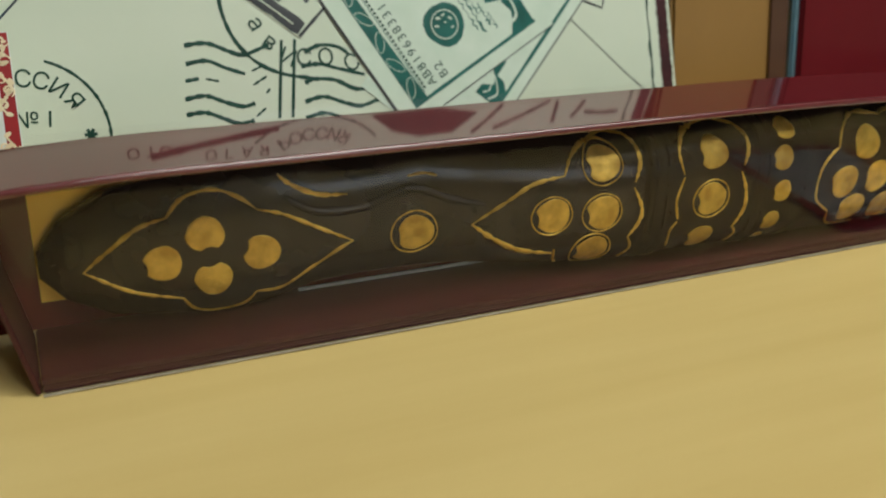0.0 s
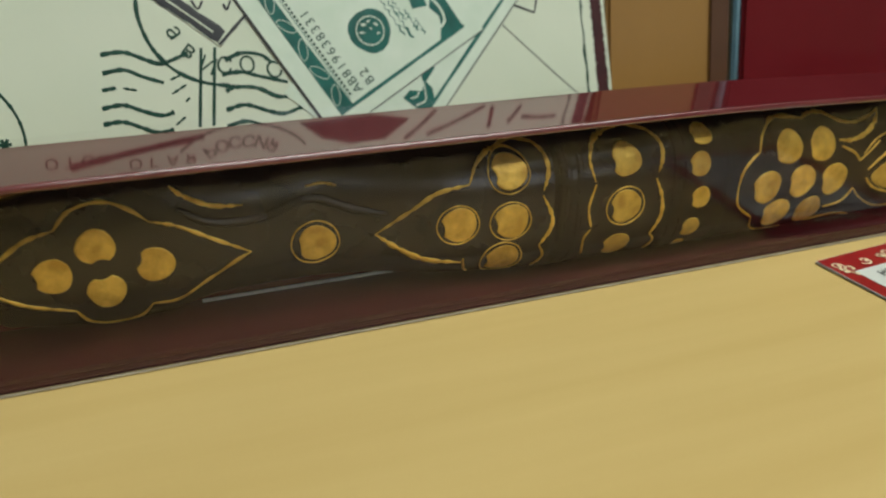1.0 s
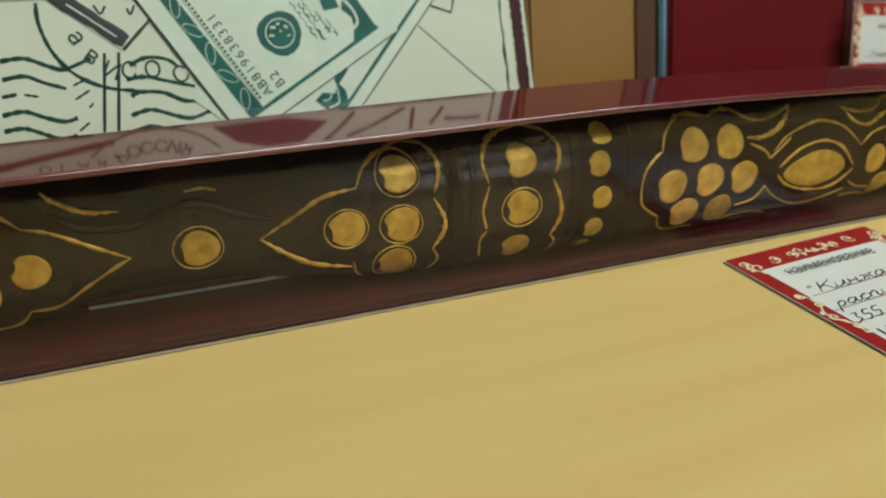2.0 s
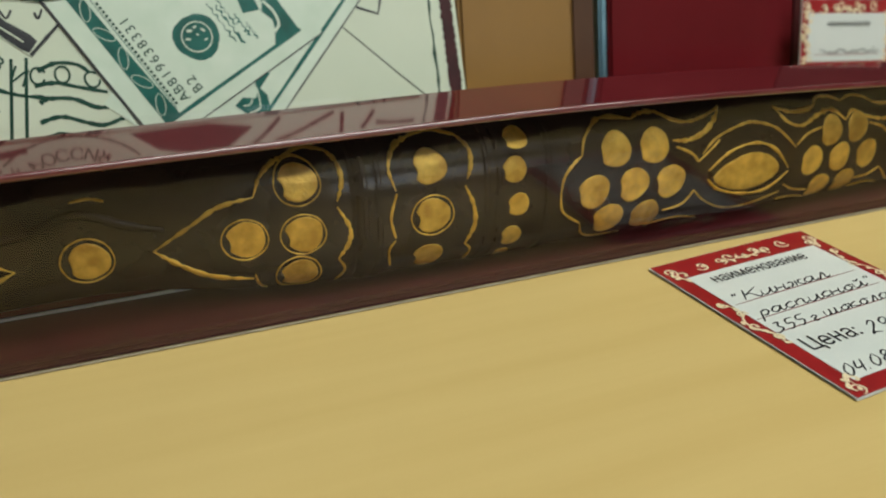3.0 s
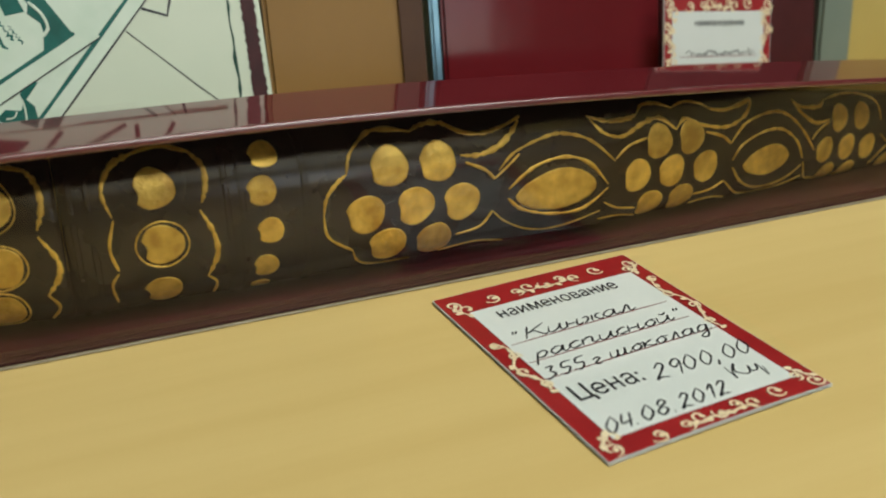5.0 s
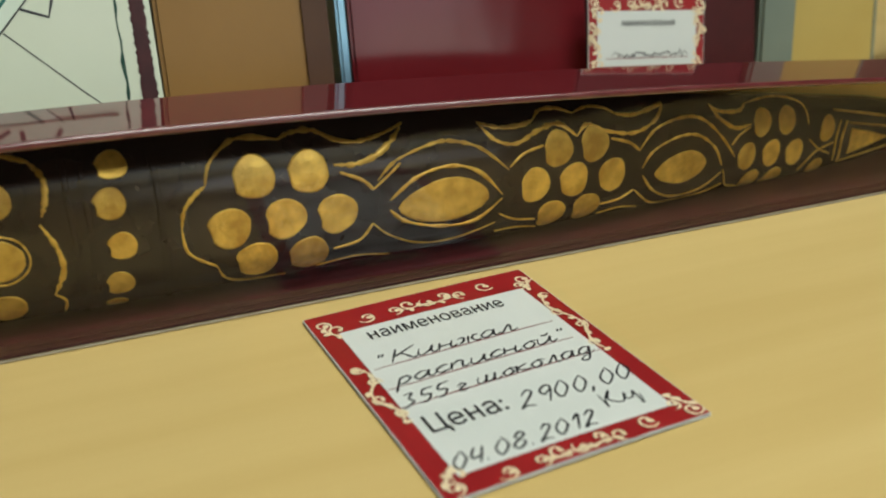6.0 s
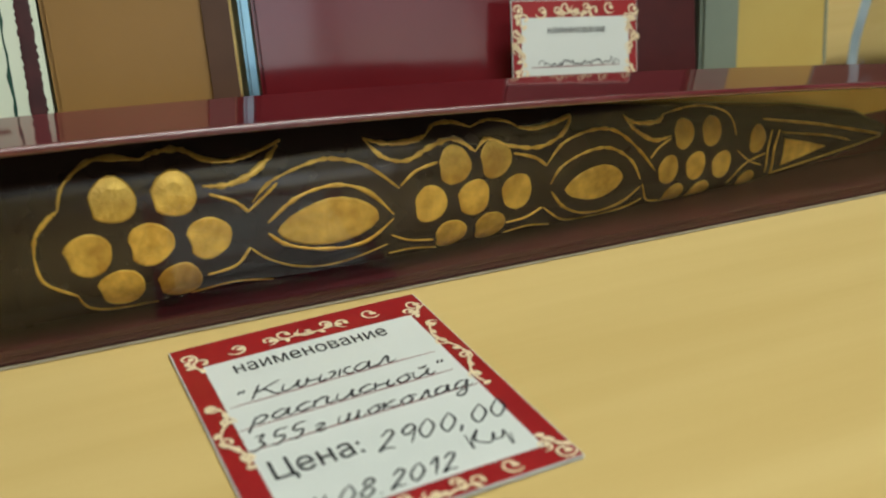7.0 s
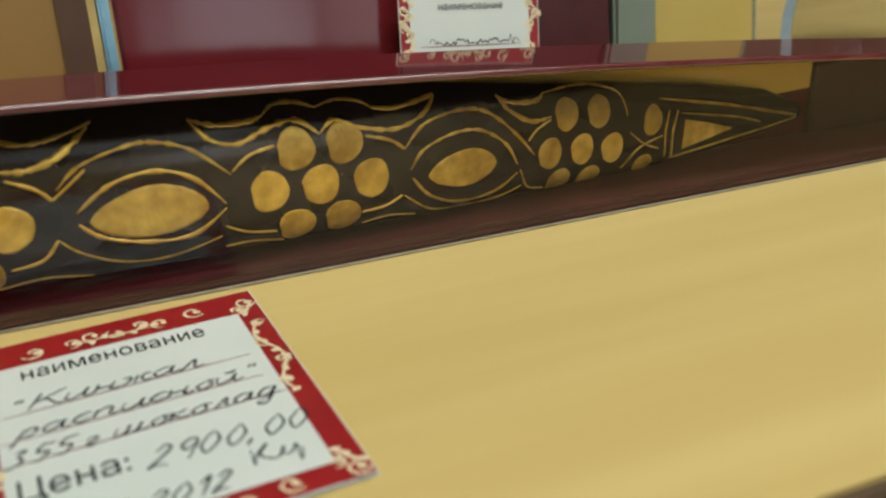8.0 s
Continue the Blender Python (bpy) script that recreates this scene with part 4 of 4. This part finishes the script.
part("note_ornament", flat([n1(50.6, -0.6), n1(50.6, 18), n1(46.6, 18), n1(46.2, 13), n1(44.4, 11), n1(45.6, 7), n1(44.6, 4.6), n1(41.4, 0.4)], on_env, 0.0005), M_TEAL, note_a)
ink("note_curve", [n1(43.8, 3.8), n1(46.4, 5.0), n1(47.4, 9.0), n1(46.6, 13.4)], 0.9, M_NOTE, h=0.0007, parent=note_a)
part("note_ornament", flat([n1(39.4, 13.6), n1(44.2, 11.8), n1(45.4, 18), n1(40.6, 18)], on_env, 0.0005), M_TEAL, note_a)
for k, (s0, t0, t1) in enumerate(((32.2, 8, 22), (34.0, 6, 20), (35.4, 12, 22), (37.0, 7, 15), (38.4, 5, 11))):
    ink("note_writing", [n1(s0 + 0.5 * math.sin(2.6 * i + k), t0 + (t1 - t0) * i / 12) for i in range(13)], 0.7 if k in (1, 3) else 0.45, M_TEAL, False, ragged=0.8, h=0.0005, parent=note_a)
# folds and marks of the board
ink("crease_line", [(46.5, 21.2), (56, 12), (64, 4.2), (74, -5)], 0.4, M_INK, False)
ink("mark", [(51.6, 27.4), (58.6, 24.8), (60, 29.6), (61, 36)], 0.9, M_INK, False)
ink("crease_line", [(-140, 14), (-126.8, 28.1), (-112, 43)], 0.6, M_NAVY, False)
# upper flap of the board with its own print, mirrored by the lid
flap = part("upper_flap", flat([(-150, 36.5), (-66, 36.0), (74, 34.2), (74, 110), (-150, 110)], on_env, 0.0007, 0.0002), M_ENV, env, "pale upper flap")
UP = 0.0010
ink("border_sweep", [(-92, 46), (-80.5, 43.4), (-68.4, 41.2), (-52, 38.4)], 2.6, M_MAROON, h=UP, parent=flap)
ink("postmark_ring", arc(-40, 61, 26, 222, 322), 0.8, smooth_line=False, ragged=0.3, h=UP, parent=flap)
for k, ch in enumerate("РОССИЯ"):
    a = 238 + 12.5 * k
    glyph(ch, 6.4, -40 + 19.5 * math.cos(radians(a)), 61 + 19.5 * math.sin(radians(a)), a + 90, h=UP, parent=flap)
for k, ch in enumerate("ОТО"):
    glyph(ch, 5.6, -97 + 5.2 * k, 43.6, 0, M_MAROON, UP, flap)
for k, ch in enumerate("ОГАЯ"):
    glyph(ch, 5.6, -73 + 5.6 * k, 46.6, 3, M_MAROON, UP, flap)
part("border_patch", flat([(-22, 36.4), (2, 35.6), (16, 38.4), (8, 46), (-4, 46.6), (-14, 43.4)], on_env, UP), M_MAROON, flap, "maroon printed patch")
for a, b in (((15, 47), (25, 36)), ((23, 46), (43, 36)), ((46, 45.5), (46, 36.4)), ((53, 44), (57, 37)), ((58, 42), (72, 43))):
    ink("border_sweep", [a, ((a[0] + b[0]) / 2, (a[1] + b[1]) / 2 + 0.5), b], 1.5, M_MAROON, h=UP, parent=flap)

# ---- things beside it ----
def upright_box(name, m, w, h, d, mat, label, extras=()):
    """A box standing on the table and leaning back; m is at its lower front left corner."""
    ob = thing(name, m, label, "box")
    part("body", box(0, w, 0, d, 0, h, 0.0012), mat, ob)
    for nm, a, mt, lb in extras:
        part(nm, box(*a), mt, ob, lb)
    return ob


upright_box("amber_gift_box", pose(0.3315, 0.0800, 0.0005, -12, 0, -1), 0.0505, 0.15, 0.028, M_KRAFT, "amber brown card box standing on the table",
            [("side_flap", (0.0425, 0.0503, -0.0012, -0.0001, 0.001, 0.149), M_DKBROWN, "darker brown side flap")])
red = thing("red_gift_box", pose(0.3835, 0.0790, 0.0005, -10.5, 0, 0), "glossy dark red gift box with a blue glint on its edge", "box")
part("front_panel", box(0.0050, 0.0880, 0, 0.012, 0, 0.16, 0.001), M_REDBOX, red, "glossy dark red panel")
# reflection on the bevel, put into the strip's own blue colour
part("bevel_glint", box(0.0012, 0.0042, 0.0005, 0.012, 0, 0.16, 0.0008), M_BEVEL_GLINT, red, "bevelled edge coloured blue for its window reflection")
# this panel's shade is painted: darker burgundy than the front panel
part("side_panel", box(0.0890, 0.161, 0.002, 0.014, 0, 0.16, 0.001), M_BURG_SHADE, red, "red panel set back, its shade put into the colour")
TAG = (3.2, 5.4, 41.4, 23.4)
price_card(Matrix.Translation((0.4672, 0.0797, 0.0494)) @ pose(0, 0, 0, 76, 3.2, -3), "white price card with a red border standing against a red box", 44.6, 27.8, TAG, False)
price_card(Matrix.Translation((0.0755, 0.0855, 0.0560)) @ pose(0, 0, 0, 68, 0, -2), "white price card with a red border standing against a printed box", 44.6, 34.0, (3.2, 4.2, 41.0, 29.6), False)
upright_box("grey_green_box", pose(0.5455, 0.0820, 0.0005, -6, 0, 0), 0.0165, 0.14, 0.03, M_GREYGREEN, "grey green card box standing on the table")
upright_box("yellow_box", pose(0.5640, 0.0880, 0.0005, -8, 0, 3), 0.046, 0.13, 0.04, M_YELLOW, "yellow card box standing on the table",
            [("front_flap", (0.0015, 0.0445, -0.0009, -0.0001, 0.002, 0.128), M_YELLOW, "yellow front flap"), ("side_seam", (0.0447, 0.0459, -0.0011, -0.0001, 0.001, 0.129), M_GREYGREEN, "grey seam")])
bag = thing("cellophane_bag", pose(0.6640, 0.078, 0.0005), "crumpled clear cellophane gift bag", "bag")
bm = bmesh.new()
bmesh.ops.create_grid(bm, x_segments=14, y_segments=14, size=0.5)
for v in bm.verts:
    a, b = v.co.x * 2, v.co.y + 0.5
    v.co = Vector((0.04 * a, 0.012 * a * a + 0.006 * noise.noise(Vector((a * 3, b * 4, 1))), 0.12 * b))
part("wrap", bm, M_GLASSBAG, bag, "", True)
bm = bmesh.new()
for k in range(13):
    z = 0.118 * k / 12
    y = 0.0118 + 0.002 * math.sin(k)
    a, b = bm.verts.new((-0.0425, y, z)), bm.verts.new((-0.0385, y - 0.001, z))
    if k:
        bm.faces.new((pa, pb, b, a))
    pa, pb = a, b
bmesh.ops.solidify(bm, geom=list(bm.faces), thickness=0.0004)
part("seal_band", bm, M_SEAL, bag, "pale blue sealed edge", True)
